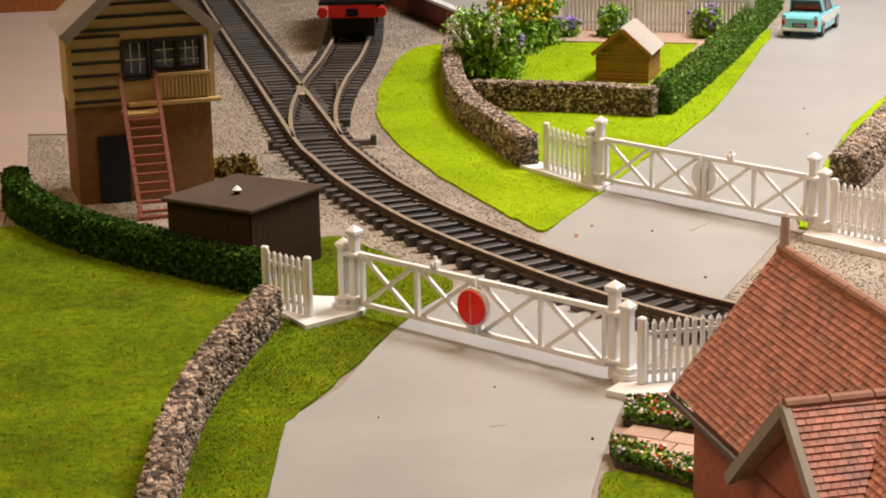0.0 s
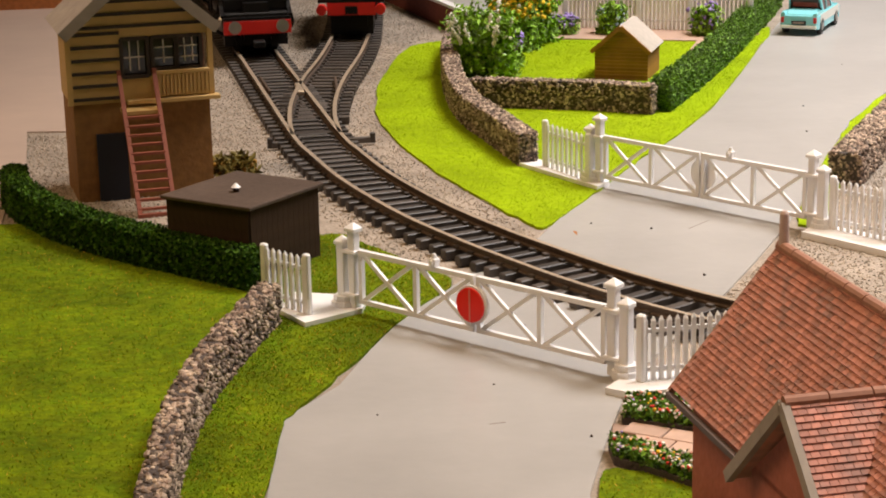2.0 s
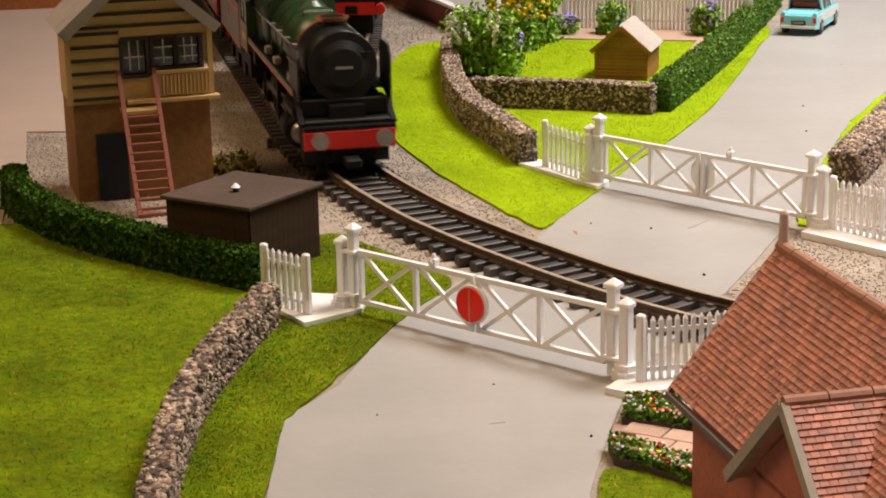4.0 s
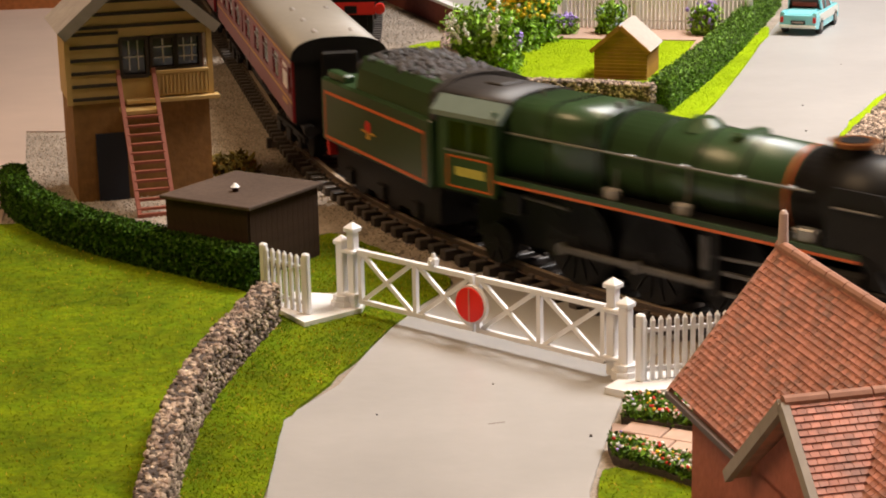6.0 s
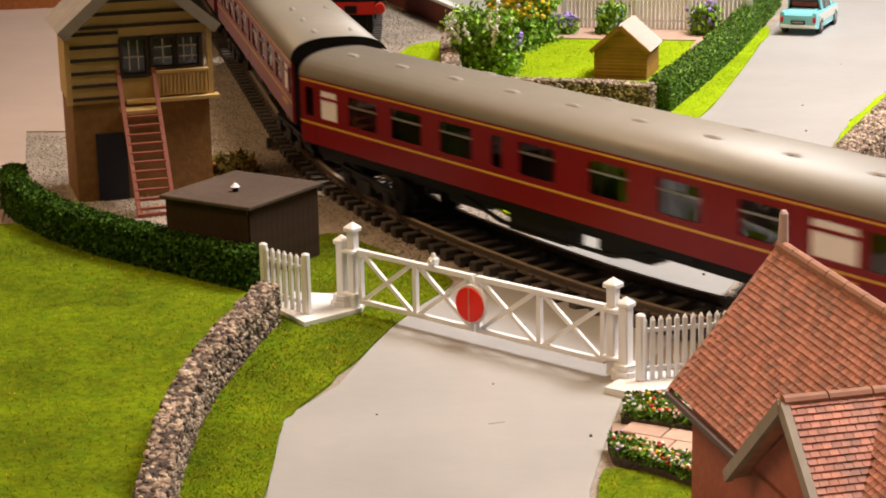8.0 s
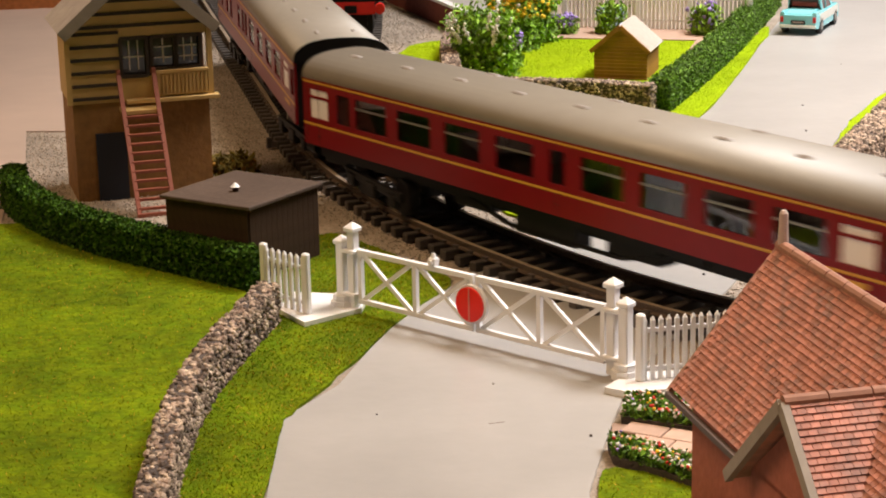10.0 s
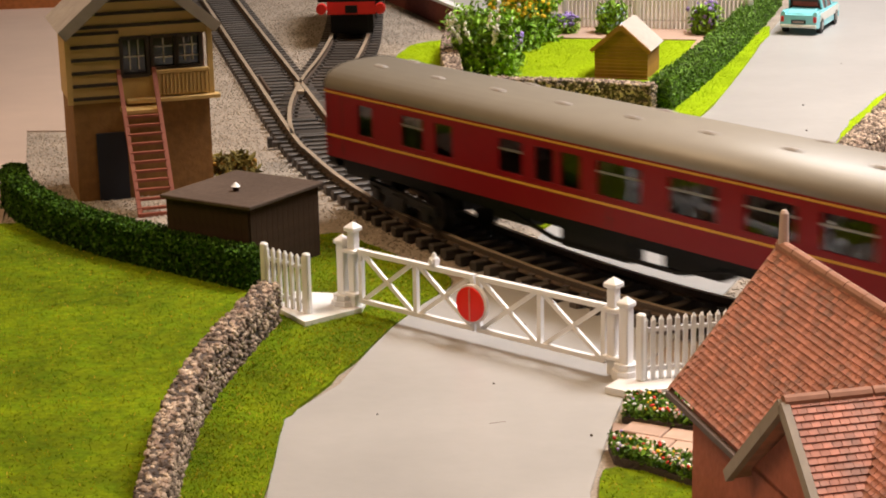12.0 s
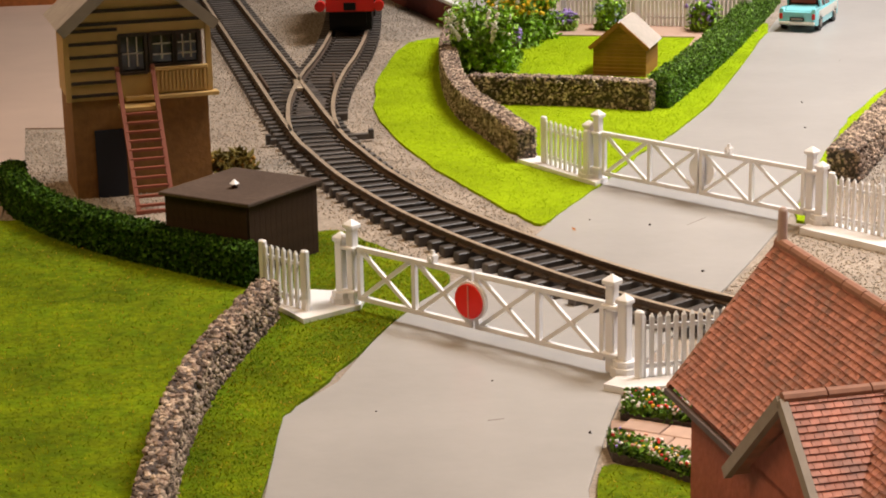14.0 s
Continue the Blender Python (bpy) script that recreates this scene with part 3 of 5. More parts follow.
def picket(parent, x0, y0, x1, y1, n, high, name="picket", base=0.0012, width=0.0011, ends=True):
    """Pickets from one point to another with two rails behind them."""
    d = Vector((x1 - x0, y1 - y0, 0))
    nrm = Vector((-d.y, d.x, 0)).normalized()
    bm = box(-width / 2, width / 2, -0.0004, 0.0004, base, high - 0.0006)
    r = bmesh.ops.create_cone(bm, cap_ends=True, segments=4, radius1=width * 0.68, radius2=0.00015, depth=0.0010, matrix=pose(0, 0, high - 0.0001, 0, 0, 45))
    me = mesh_of(bm, WHITE)
    a = math.degrees(math.atan2(d.y, d.x))
    for i in range(n):
        u = (i + 0.5) / n
        part(name, me, WHITE, parent, m=pose(x0 + d.x * u, y0 + d.y * u, 0, 0, 0, a))
    for z in (base + (high - base) * 0.22, base + (high - base) * 0.80):
        o = nrm * 0.0007
        part("fence_rail", bar((x0 + o.x, y0 + o.y, z), (x1 + o.x, y1 + o.y, z), 0.0010, 0.0007), WHITE, parent)


def crossing_side(label, p0, p1, disc, lamp_at, left_fence, right_fence, left_plate, right_plate):
    g, a, ln = gate_pair(label, p0, p1, disc, lamp_at)
    inv = pose(p0[0], p0[1], 0, 0, 0, a).inverted()

    def loc(p):
        v = inv @ Vector((p[0], p[1], 0))
        return v.x, v.y

    post(g, "gate_post", 0, 0, 0.0013, 0.0248, 0.0019)
    post(g, "gate_post", ln, 0, 0.0013, 0.0248, 0.0019)
    post(g, "hinge_post", -0.0036, -0.0006, 0.0014, 0.0208, 0.0018, 0.0036)
    post(g, "hinge_post", ln + 0.0043, -0.0006, 0.0014, 0.0208, 0.0018, 0.0036)
    for z in (0.0175, 0.0052):
        for x in (-0.0005, ln + 0.0005):
            part("hinge", box(x - 0.0026, x + 0.0026, -0.0021, 0.0019, z, z + 0.0011, 0.0002), WHITE, g)
    for pts, label2 in ((left_plate, "white base plate"), (right_plate, "white base plate")):
        part("base_plate", prism([loc(p) for p in pts], 0.0, 0.0022), WHITE, g, label2)
    for (q0, q1, n) in (left_fence, right_fence):
        (x0, y0), (x1, y1) = loc(q0), loc(q1)
        f = part("side_fence", box(x1 - 0.0011, x1 + 0.0011, y1 - 0.0009, y1 + 0.0009, 0.0020, 0.0192, 0.0004), WHITE, g)
        part("end_post", box(x0 - 0.0011, x0 + 0.0011, y0 - 0.0009, y0 + 0.0009, 0.0020, 0.0192, 0.0004), WHITE, f)
        picket(f, x0, y0, x1, y1, n, 0.0180)
    return g


NEAR0, NEAR1 = (-0.0242, 0.5145), (0.0416, 0.4556)
FAR0, FAR1 = (0.0550, 0.6570), (0.1163, 0.5930)
crossing_side("closed white level crossing gates with a red disc", NEAR0, NEAR1, 1, 0.335, ((-0.0492, 0.5205), (-0.0368, 0.5085), 7), ((0.0475, 0.4475), (0.0735, 0.4530), 13),
              [(-0.0455, 0.514), (-0.0372, 0.5005), (-0.0222, 0.5125), (-0.0215, 0.5185), (-0.0300, 0.527), (-0.0420, 0.530)],
              [(0.0385, 0.4435), (0.0440, 0.4395), (0.078, 0.4460), (0.078, 0.4575), (0.0450, 0.4535)])
crossing_side("closed white level crossing gates at the far side", FAR0, FAR1, -1, 0.635, ((0.0377, 0.6820), (0.0512, 0.6570), 9), ((0.1215, 0.5870), (0.1360, 0.5700), 9),
              [(0.0285, 0.689), (0.0535, 0.6500), (0.0585, 0.6580), (0.0335, 0.698)], [(0.1115, 0.5845), (0.1335, 0.5590), (0.1440, 0.5680), (0.1185, 0.5950)])
wk = thing("wicket_gate", pose(0.1335, 0.5745, 0.0022, 0, 0, 15), "small white wicket gate beside the level crossing", "gate")
picket(wk, 0.0, 0.0, 0.0150, 0.0, 7, 0.0188)

# ---- cottage ----


def cottage():
    yaw = -77.0
    c = thing("crossing_cottage", pose(0.0672, 0.3733, 0, 0, 0, yaw), "red brick crossing cottage with clay tiled roofs", "cottage")
    half, eave, ridge, ln, over = 0.0225, 0.0285, 0.0565, 0.11, 0.0035
    # local: x along the ridge, y across; the road side is y < 0
    w = half - over
    bm = box(0.003, ln - 0.003, -w, w, 0.0, eave + 0.001)
    part("wall", bm, BRICK, c)
    gab = bmesh.new()
    for x in (0.003, ln - 0.003):
        vs = [gab.verts.new(p) for p in ((x - 0.0005, -w, eave), (x - 0.0005, w, eave), (x - 0.0005, 0, ridge - 0.004), (x + 0.0005, -w, eave), (x + 0.0005, w, eave), (x + 0.0005, 0, ridge - 0.004))]
        for f in ((0, 1, 2), (5, 4, 3), (0, 3, 4, 1), (1, 4, 5, 2), (2, 5, 3, 0)):
            gab.faces.new([vs[i] for i in f])
    bmesh.ops.recalc_face_normals(gab, faces=gab.faces)
    part("gable", gab, BRICK, c)
    rise = ridge - eave
    slope = math.hypot(half, rise)
    pitch = math.degrees(math.atan2(rise, half))
    wing_x, wing_ridge, wing_half, wing_front = 0.0630, 0.0478, 0.0235, -0.0258
    tile = mesh_of(box(0.00005, 0.00165, -0.00005, 0.0016, -0.0001, 0.00030, m=pose(0, 0, 0, -13, 0, 0)), TILE)
    TW, TH = 0.0017, 0.00132
    count = 0
    for side in (-1, 1):
        deck = box(0, ln, 0, slope, -0.0012, -0.0003)
        m = pose(0, side * half, eave, 0, 0, 0) @ (pose(0, 0, 0, pitch) if side < 0 else pose(ln, 0, 0, pitch, 0, 180) @ pose(0, 0, 0))
        if side > 0:
            m = pose(ln, half, eave, 0, 0, 180) @ pose(0, 0, 0, pitch)
        r = part("roof_slope", deck, TILE_REST, c, m=m)
        rows, cols = int(slope / TH), int(ln / TW)
        rest_v, rest_f = [], []
        tv = np.array([v.co for v in tile.vertices])
        tf = [list(p.vertices) for p in tile.polygons]
        for j in range(rows):
            for i in range(cols):
                x = i * TW + (TW / 2 if j % 2 else 0.0)
                y = j * TH
                zz = (eave + y * math.sin(radians(pitch)))
                yy = -half + y * math.cos(radians(pitch))
                if side < 0 and abs(x - wing_x) < wing_half - 0.001 and zz < wing_ridge - abs(x - wing_x) * 0.93 - 0.001:
                    continue
                if side < 0 and count < 300 and x < 0.062 and (i + j) % 3 == 0:
                    part("roof_tile", tile, TILE, r, m=pose(x, y, 0.0001))
                    count += 1
                else:
                    k = len(rest_v)
                    rest_v += (tv + [x, y, 0.0001]).tolist()
                    rest_f += [[k + q for q in f] for f in tf]
        tagged(part("roof_tiles", soup(rest_v, rest_f, TILE_REST), TILE_REST, r), kind="stuff")
    for i in range(14):
        part("ridge_tile", cyl((i * 0.008, 0, ridge - 0.0004), (i * 0.008 + 0.0077, 0, ridge - 0.0004), 0.0012, n=10), RIDGE, c)
    part("verge", bar((0.0, -half - 0.0003, eave - 0.0009), (0.0, 0, ridge - 0.0010), 0.0012, 0.0012), RIDGE, c)
    part("verge", bar((0.0, half + 0.0003, eave - 0.0009), (0.0, 0, ridge - 0.0010), 0.0012, 0.0012), RIDGE, c)
    part("gutter", bar((0.0, -half - 0.0007, eave - 0.0013), (wing_x - wing_half, -half - 0.0007, eave - 0.0013), 0.0012, 0.0012), mat("gutter_brown", (0.085, 0.055, 0.045), 0.6), c, "dark brown gutter")
    part("downpipe", cyl((0.046, -w - 0.0008, 0), (0.046, -w - 0.0008, eave), 0.0007, n=8), GREYWOOD, c)
    f = part("finial", cyl((0.0015, 0, ridge), (0.0015, 0, ridge + 0.0064), 0.0011, 0.0009, n=10), POT, c, "pale clay finial")
    part("finial_top", cyl((0.0015, 0, ridge + 0.0064), (0.0015, 0, ridge + 0.0070), 0.0009, 0.0005, n=10), POT, f)
    # the gabled wing towards the road
    wing = part("wing", box(wing_x - wing_half + over, wing_x + wing_half - over, wing_front + 0.003, 0, 0, eave), BRICK, c)
    g2 = bmesh.new()
    y = wing_front + 0.003
    low = 0.0258
    drop = wing_ridge - low
    vs = [g2.verts.new(p) for p in ((wing_x - wing_half + over, y, eave - 0.001), (wing_x + wing_half - over, y, eave - 0.001), (wing_x, y, wing_ridge - 0.004),
                                    (wing_x - wing_half + over, y + 0.001, eave - 0.001), (wing_x + wing_half - over, y + 0.001, eave - 0.001), (wing_x, y + 0.001, wing_ridge - 0.004))]
    for q in ((0, 1, 2), (5, 4, 3), (0, 3, 4, 1), (1, 4, 5, 2), (2, 5, 3, 0)):
        g2.faces.new([vs[i] for i in q])
    bmesh.ops.recalc_face_normals(g2, faces=g2.faces)
    part("wing_gable", g2, BRICK, wing)
    wp = math.degrees(math.atan2(drop, wing_half))
    ws = math.hypot(drop, wing_half)
    for side in (-1, 1):
        # slope frame: local x runs along the wing ridge (inwards), local y up the slope
        if side > 0:
            m = pose(wing_x + wing_half, wing_front, low, 0, 0, 90) @ pose(0, 0, 0, wp)
        else:
            m = pose(wing_x - wing_half, wing_front + 0.032, low, 0, 0, -90) @ pose(0, 0, 0, wp)
        r = part("wing_roof", box(0, 0.032, 0, ws, -0.0012, -0.0003), TILE_REST, c, m=m)
        rv, rf = [], []
        for j in range(int(ws / TH)):
            for i in range(18):
                x = i * TW + (TW / 2 if j % 2 else 0.0)
                k = len(rv)
                rv += (tv + [x, j * TH, 0.0001]).tolist()
                rf += [[k + q for q in f2] for f2 in tf]
        tagged(part("roof_tiles", soup(rv, rf, TILE_REST), TILE_REST, r), kind="stuff")
        part("barge_board", bar((wing_x + side * (wing_half + 0.0004), wing_front, low - 0.0008), (wing_x, wing_front, wing_ridge - 0.0009), 0.0022, 0.0014), GREYWOOD, c,
             "pale grey barge board")
    for i in range(4):
        part("ridge_tile", cyl((wing_x, wing_front + i * 0.008, wing_ridge - 0.0004), (wing_x, wing_front + i * 0.008 + 0.0077, wing_ridge - 0.0004), 0.0012, n=10), RIDGE, c)


cottage()

# ---- signal box ----


def signal_box():
    s = thing("signal_box", pose(-0.1240, 0.6492, 0, 0, 0, 17), "cream boarded signal box on an ochre brick base", "signal box")
    # local: x along the front, y into the depth; the front is at y = 0
    wd, dp, fl, ev, ap = 0.0476, 0.030, 0.034, 0.0605, 0.081
    part("base_wall", box(0.0005, wd - 0.0005, 0.0005, dp, 0, fl), BOXBRICK, s, "ochre brick base")
    up = part("upper_wall", box(0, 0.0174, 0, dp, fl, ev), CREAM, s)
    part("upper_wall", box(0.0174, wd, 0.0, dp, fl, fl + 0.0082), CREAM, s)
    part("upper_wall", box(0.0174, wd, 0.0, dp, fl + 0.0220, ev), CREAM, s)
    part("back_wall", box(0.0174, wd, 0.010, dp, fl + 0.008, ev), SEAT, s, "dim interior")
    gb = bmesh.new()
    for (x0, y0, z0) in ((0, 0, 0),):
        vs = [gb.verts.new(p) for p in ((0, 0.0, ev), (wd, 0.0, ev), (wd / 2, 0.0, ap - 0.002), (0, 0.002, ev), (wd, 0.002, ev), (wd / 2, 0.002, ap - 0.002))]
        for f in ((0, 1, 2), (5, 4, 3), (0, 3, 4, 1), (1, 4, 5, 2), (2, 5, 3, 0)):
            gb.faces.new([vs[i] for i in f])
    bmesh.ops.recalc_face_normals(gb, faces=gb.faces)
    part("front_gable", gb, CREAM, s)
    for i in range(6):
        z = fl + 0.0012 + i * 0.0044
        part("batten", box(-0.0003, 0.0172, -0.0005, 0.0003, z, z + 0.0011), DARKLINE, s)
    for i in range(5):
        z = ev - 0.0012 + i * 0.0043
        hw = (ap - z) / (ap - ev) * wd / 2 - 0.002
        part("batten", box(wd / 2 - hw, wd / 2 + hw, -0.0005, 0.0003, z, z + 0.0011), DARKLINE, s)
    # windows
    for (x0, x1, z0, z1, nx, nz) in ((0.0176, 0.0266, fl + 0.0085, fl + 0.0215, 2, 2), (0.0281, 0.0362, fl + 0.0105, fl + 0.0215, 1, 3), (0.0366, 0.0448, fl + 0.0105, fl + 0.0215, 2, 3)):
        w = part("window", box(x0, x1, 0.0016, 0.0020, z0, z1), GLASSDARK, s, "dark small-paned window")
        for a in (x0, x1):
            part("window_frame", box(a - 0.0006, a + 0.0006, -0.0004, 0.002, z0, z1), DARKLINE, w)
        for a in (z0, z1):
            part("window_frame", box(x0, x1, -0.0005, 0.0019, a - 0.0006, a + 0.0006), DARKLINE, w)
        for i in range(1, nx + 1):
            a = x0 + (x1 - x0) * i / (nx + 1) if nx > 1 else (x0 + x1) / 2
            part("glazing_bar", box(a - 0.0002, a + 0.0002, 0.0006, 0.0015, z0 + 0.002, z1 - 0.001), WHITE_OLD, w)
        for i in range(1, nz):
            a = z0 + (z1 - z0) * i / nz
            part("glazing_bar", box(x0 + 0.001, x1 - 0.001, 0.0005, 0.0014, a - 0.0002, a + 0.0002), WHITE_OLD, w)
    # balcony panel with vertical slats, floor ledge
    bal = part("balcony", box(0.0285, wd - 0.001, -0.0014, -0.0006, fl + 0.0012, fl + 0.0092), CREAM, s)
    for i in range(13):
        x = 0.0296 + i * 0.00133
        part("slat", box(x, x + 0.0006, -0.0021, -0.0014, fl + 0.0018, fl + 0.0086), CREAM, bal)
    part("balcony_rail", box(0.0280, wd - 0.0005, -0.0023, -0.0008, fl + 0.0090, fl + 0.0102, 0.0002), CREAM, bal)
    part("ledge", box(0.0185, wd + 0.0028, -0.0032, 0.001, fl - 0.0006, fl + 0.0008, 0.0002), CREAM, s)
    part("corner_post", box(wd - 0.0006, wd + 0.0012, -0.0008, 0.0012, fl, ev), CREAM, s)
    part("corner_post", box(-0.0012, 0.0006, -0.0008, 0.0012, fl, ev), CREAM, s)
    part("door", box(0.0075, 0.0178, -0.0004, 0.0010, 0.0, 0.0235), DOOR_BLACK, s, "blue-black ground floor door")
    # roof
    pitch = math.degrees(math.atan2(ap - ev, wd / 2))
    sl = math.hypot(ap - ev, wd / 2) + 0.0035
    for sgn in (-1, 1):
        m = pose(wd / 2, 0, ap, 0, sgn * pitch, 0)
        x0, x1 = (0, sl) if sgn > 0 else (-sl, 0)
        part("roof_slope", box(x0, x1, -0.005, dp + 0.005, 0.0, 0.0014), SLATE, s, m=m)
        part("barge_board", box(x0, x1, -0.0062, -0.0048, -0.0022, 0.0016), GREYWOOD, s, "weathered grey barge board", m=m)
    # ladder
    foot = -0.0285
    lad = part("ladder", bar((0.0160, -0.0030, fl + 0.0095), (0.0168, foot, 0.0), 0.0013, 0.0014), LADDER, s, "red-brown wooden access ladder")
    part("ladder_side", bar((0.0280, -0.0030, fl + 0.0095), (0.0285, foot, 0.0), 0.0013, 0.0014), LADDER, lad)
    for i in range(11):
        u = 0.30 + i * 0.064
        y, z = -0.0030 + (foot + 0.0030) * u, (fl + 0.0095) * (1 - u)
        part("rung", bar((0.0162, y, z), (0.0283, y, z), 0.0009, 0.0014), LADDER, lad)
    part("foot_bar", bar((0.0160, foot, 0.0008), (0.0292, foot, 0.0008), 0.0012, 0.0014), LADDER, lad)
    for x in (0.0160, 0.0280):
        part("newel", box(x - 0.0007, x + 0.0007, -0.0036, -0.0022, fl + 0.0085, fl + 0.0115, 0.0002), LADDER, lad)
    part("landing", box(0.0160, 0.0290, -0.0095, -0.0005, fl - 0.0028, fl - 0.0016), CREAM, s)


signal_box()


def hut():
    h = thing("lineside_hut", pose(-0.0551, 0.5436, 0, 0, 0, 57), "dark brown boarded hut with a felt roof", "hut")
    # local: x along the right face, y towards the left corner; origin is the near corner
    ln, wd = 0.0350, 0.0325
    part("walls", box(0.0012, ln - 0.001, 0.0012, wd - 0.001, 0.0, 0.0226), HUT, h)
    me = mesh_of(box(-0.00124, 0.00124, -0.00022, 0.0003, 0, 0.0225), HUT)
    for i in range(13):
        part("board", me, HUT, h, m=pose(0.0025 + i * 0.00255, 0.0010, 0))
    for i in range(12):
        part("board", me, HUT, h, m=pose(0.0010, 0.0025 + i * 0.00255, 0, 0, 0, 90))
    r = part("roof", box(-0.0006, ln + 0.0006, -0.0006, wd + 0.0006, 0.0226, 0.0237, 0.0002), HUTROOF, h)
    bm = cyl((0.0135, 0.0155, 0.0237), (0.0135, 0.0155, 0.0251), 0.0009, n=10)
    part("vent", bm, HUT, h)
    part("vent_cap", cyl((0.0135, 0.0155, 0.0251), (0.0135, 0.0155, 0.0263), 0.0015, 0.0003, n=10), WHITE, h, "white conical vent cap")


hut()


def shed():
    s = thing("garden_shed", pose(0.0697, 0.8600, 0, 0, 0, -17), "tan boarded garden shed with a pale felt roof", "shed")
    wd, dp, ev, ap = 0.0240, 0.028, 0.0142, 0.0246
    part("walls", box(0.0006, wd - 0.0006, 0.0006, dp, 0, ev), SHED, s)
    me = mesh_of(box(0, wd, -0.0004, 0.0004, 0, 0.0016, 0.0001, m=pose(0, 0, 0, 16)), SHED)
    for i in range(9):
        part("board", me, SHED, s, m=pose(0, 0.0004, i * 0.0016))
    for i in range(7):
        z = ev + i * 0.0014
        hw = (ap - z) / (ap - ev) * wd / 2
        part("gable_board", box(wd / 2 - hw, wd / 2 + hw, -0.0002, 0.0006, z, z + 0.0013), SHED, s)
    side = mesh_of(box(-0.0004, 0.0004, 0, dp, 0, 0.0016, m=pose(0, 0, 0, 0, -8)), SHED)
    for i in range(9):
        part("board", side, SHED, s, m=pose(wd - 0.0004, 0, i * 0.0016))
    pitch = math.degrees(math.atan2(ap - ev, wd / 2))
    sl = math.hypot(ap - ev, wd / 2) + 0.0016
    for sgn in (-1, 1):
        x0, x1 = (0, sl) if sgn > 0 else (-sl, 0)
        m = pose(wd / 2, 0, ap, 0, sgn * pitch, 0)
        part("roof_slope", box(x0, x1, -0.0018, dp + 0.001, 0.0, 0.0008), SHEDROOF, s, m=m)
        part("barge_board", box(x0, x1, -0.0024, -0.0016, -0.0008, 0.0010), SHED, s, m=m)


shed()


# ---- garden ----
FENCE0, FENCE1 = (0.0660, 1.006), (0.158, 0.981)
fe = thing("garden_fence", Matrix(), "white painted picket fence behind the garden", "fence")
picket(fe, *FENCE0, *FENCE1, 46, 0.0215, width=0.0013)
for u in (0.0, 0.40, 0.68, 1.0):
    x, y = FENCE0[0] + (FENCE1[0] - FENCE0[0]) * u, FENCE0[1] + (FENCE1[1] - FENCE0[1]) * u
    part("fence_post", box(x - 0.0013, x + 0.0013, y - 0.0016, y + 0.0002, 0, 0.0225, 0.0002), WHITE, fe)
pv = structure("garden_path", prism([(0.052, 0.973), (0.128, 0.956), (0.108, 0.880), (0.114, 0.879), (0.162, 0.975), (0.066, 1.012)], -0.001, 0.0014), PAVING,
               "pinkish paved garden path", "path")


def bush(name, x, y, radius, high, label, n, blooms, leafmat=None, spikes=0):
    """Stems, leaves in clumps and blossoms."""
    b = thing(name, pose(x, y, 0), label, "bush")
    bm = bmesh.new()
    clumps = []
    for i in range(16):
        a, r = rng.uniform(0, 6.283), radius * math.sqrt(rng.uniform(0.05, 1)) * 0.8
        top = (math.cos(a) * r, math.sin(a) * r, high * rng.uniform(0.45, 0.92) * (1 - 0.25 * (r / radius) ** 2))
        cyl((math.cos(a) * r * 0.15, math.sin(a) * r * 0.15, 0), top, 0.0006, 0.0002, n=5, bm=bm)
        clumps.append(top)
        clumps.append((top[0] * 0.8, top[1] * 0.8, top[2] * 0.55))
        clumps.append((top[0] * 1.05, top[1] * 1.05, top[2] * 0.25))
    part("stems", bm, TWIG, b)
    c = np.array(clumps)
    k = rng.integers(0, len(c), n)
    p = c[k] + rng.normal(0, radius * 0.20, (n, 3))
    p[:, 2] = np.clip(p[:, 2], 0.0004, high * 1.05)
    lv = part("leaves", flakes(p, 0.0012, leafmat or LEAF_BRIGHT, long=1.4), LEAF_BRIGHT, b)
    tagged(lv, kind="stuff")
    for m, cnt, zr in blooms:
        k = rng.integers(0, len(c), cnt)
        q = c[k] * 1.08 + rng.normal(0, radius * 0.18, (cnt, 3))
        q[:, 2] = high * rng.uniform(zr[0], zr[1], cnt)
        tagged(part("blossoms", lumps(q, 0.0010, m), m, b), kind="stuff")
    for i in range(spikes):
        a = rng.uniform(0, 6.283)
        d = Vector((math.cos(a) * 0.6, math.sin(a) * 0.6, 1.0)).normalized()
        root = Vector((math.cos(a) * radius * 0.7, math.sin(a) * radius * 0.7, high * rng.uniform(0.35, 0.8)))
        q = np.array([root + d * (u * 0.0095) for u in np.linspace(0, 1, 16)]) + rng.normal(0, 0.0004, (16, 3))
        tagged(part("flower_spike", lumps(q, 0.0007, WHITEFLOWER), WHITEFLOWER, b, "white flower spike"), kind="stuff")
    return b


bush("buddleia_bush", 0.0200, 0.872, 0.0155, 0.033, "large leafy bush with white flower spikes", 6500, [(WHITEFLOWER, 16, (0.3, 0.8))], spikes=16)
bush("yellow_bush", 0.0360, 0.945, 0.013, 0.036, "tall bush with yellow blossom", 3600, [(YELLOW, 800, (0.45, 1.0)), (WHITEFLOWER, 14, (0.4, 0.8))])
bush("tall_bush", 0.0500, 0.965, 0.011, 0.036, "dense dark green garden bush with yellow flowers", 3600, [(YELLOW, 90, (0.45, 0.9)), (WHITEFLOWER, 10, (0.3, 0.8))])
bush("hydrangea_bush", 0.0895, 0.984, 0.0085, 0.0165, "round green bush with pale blue flowers", 1700, [(mat("blue_flower", (0.40, 0.50, 0.75), 0.7, vary=0.0, island=0.2), 60, (0.2, 0.9))])
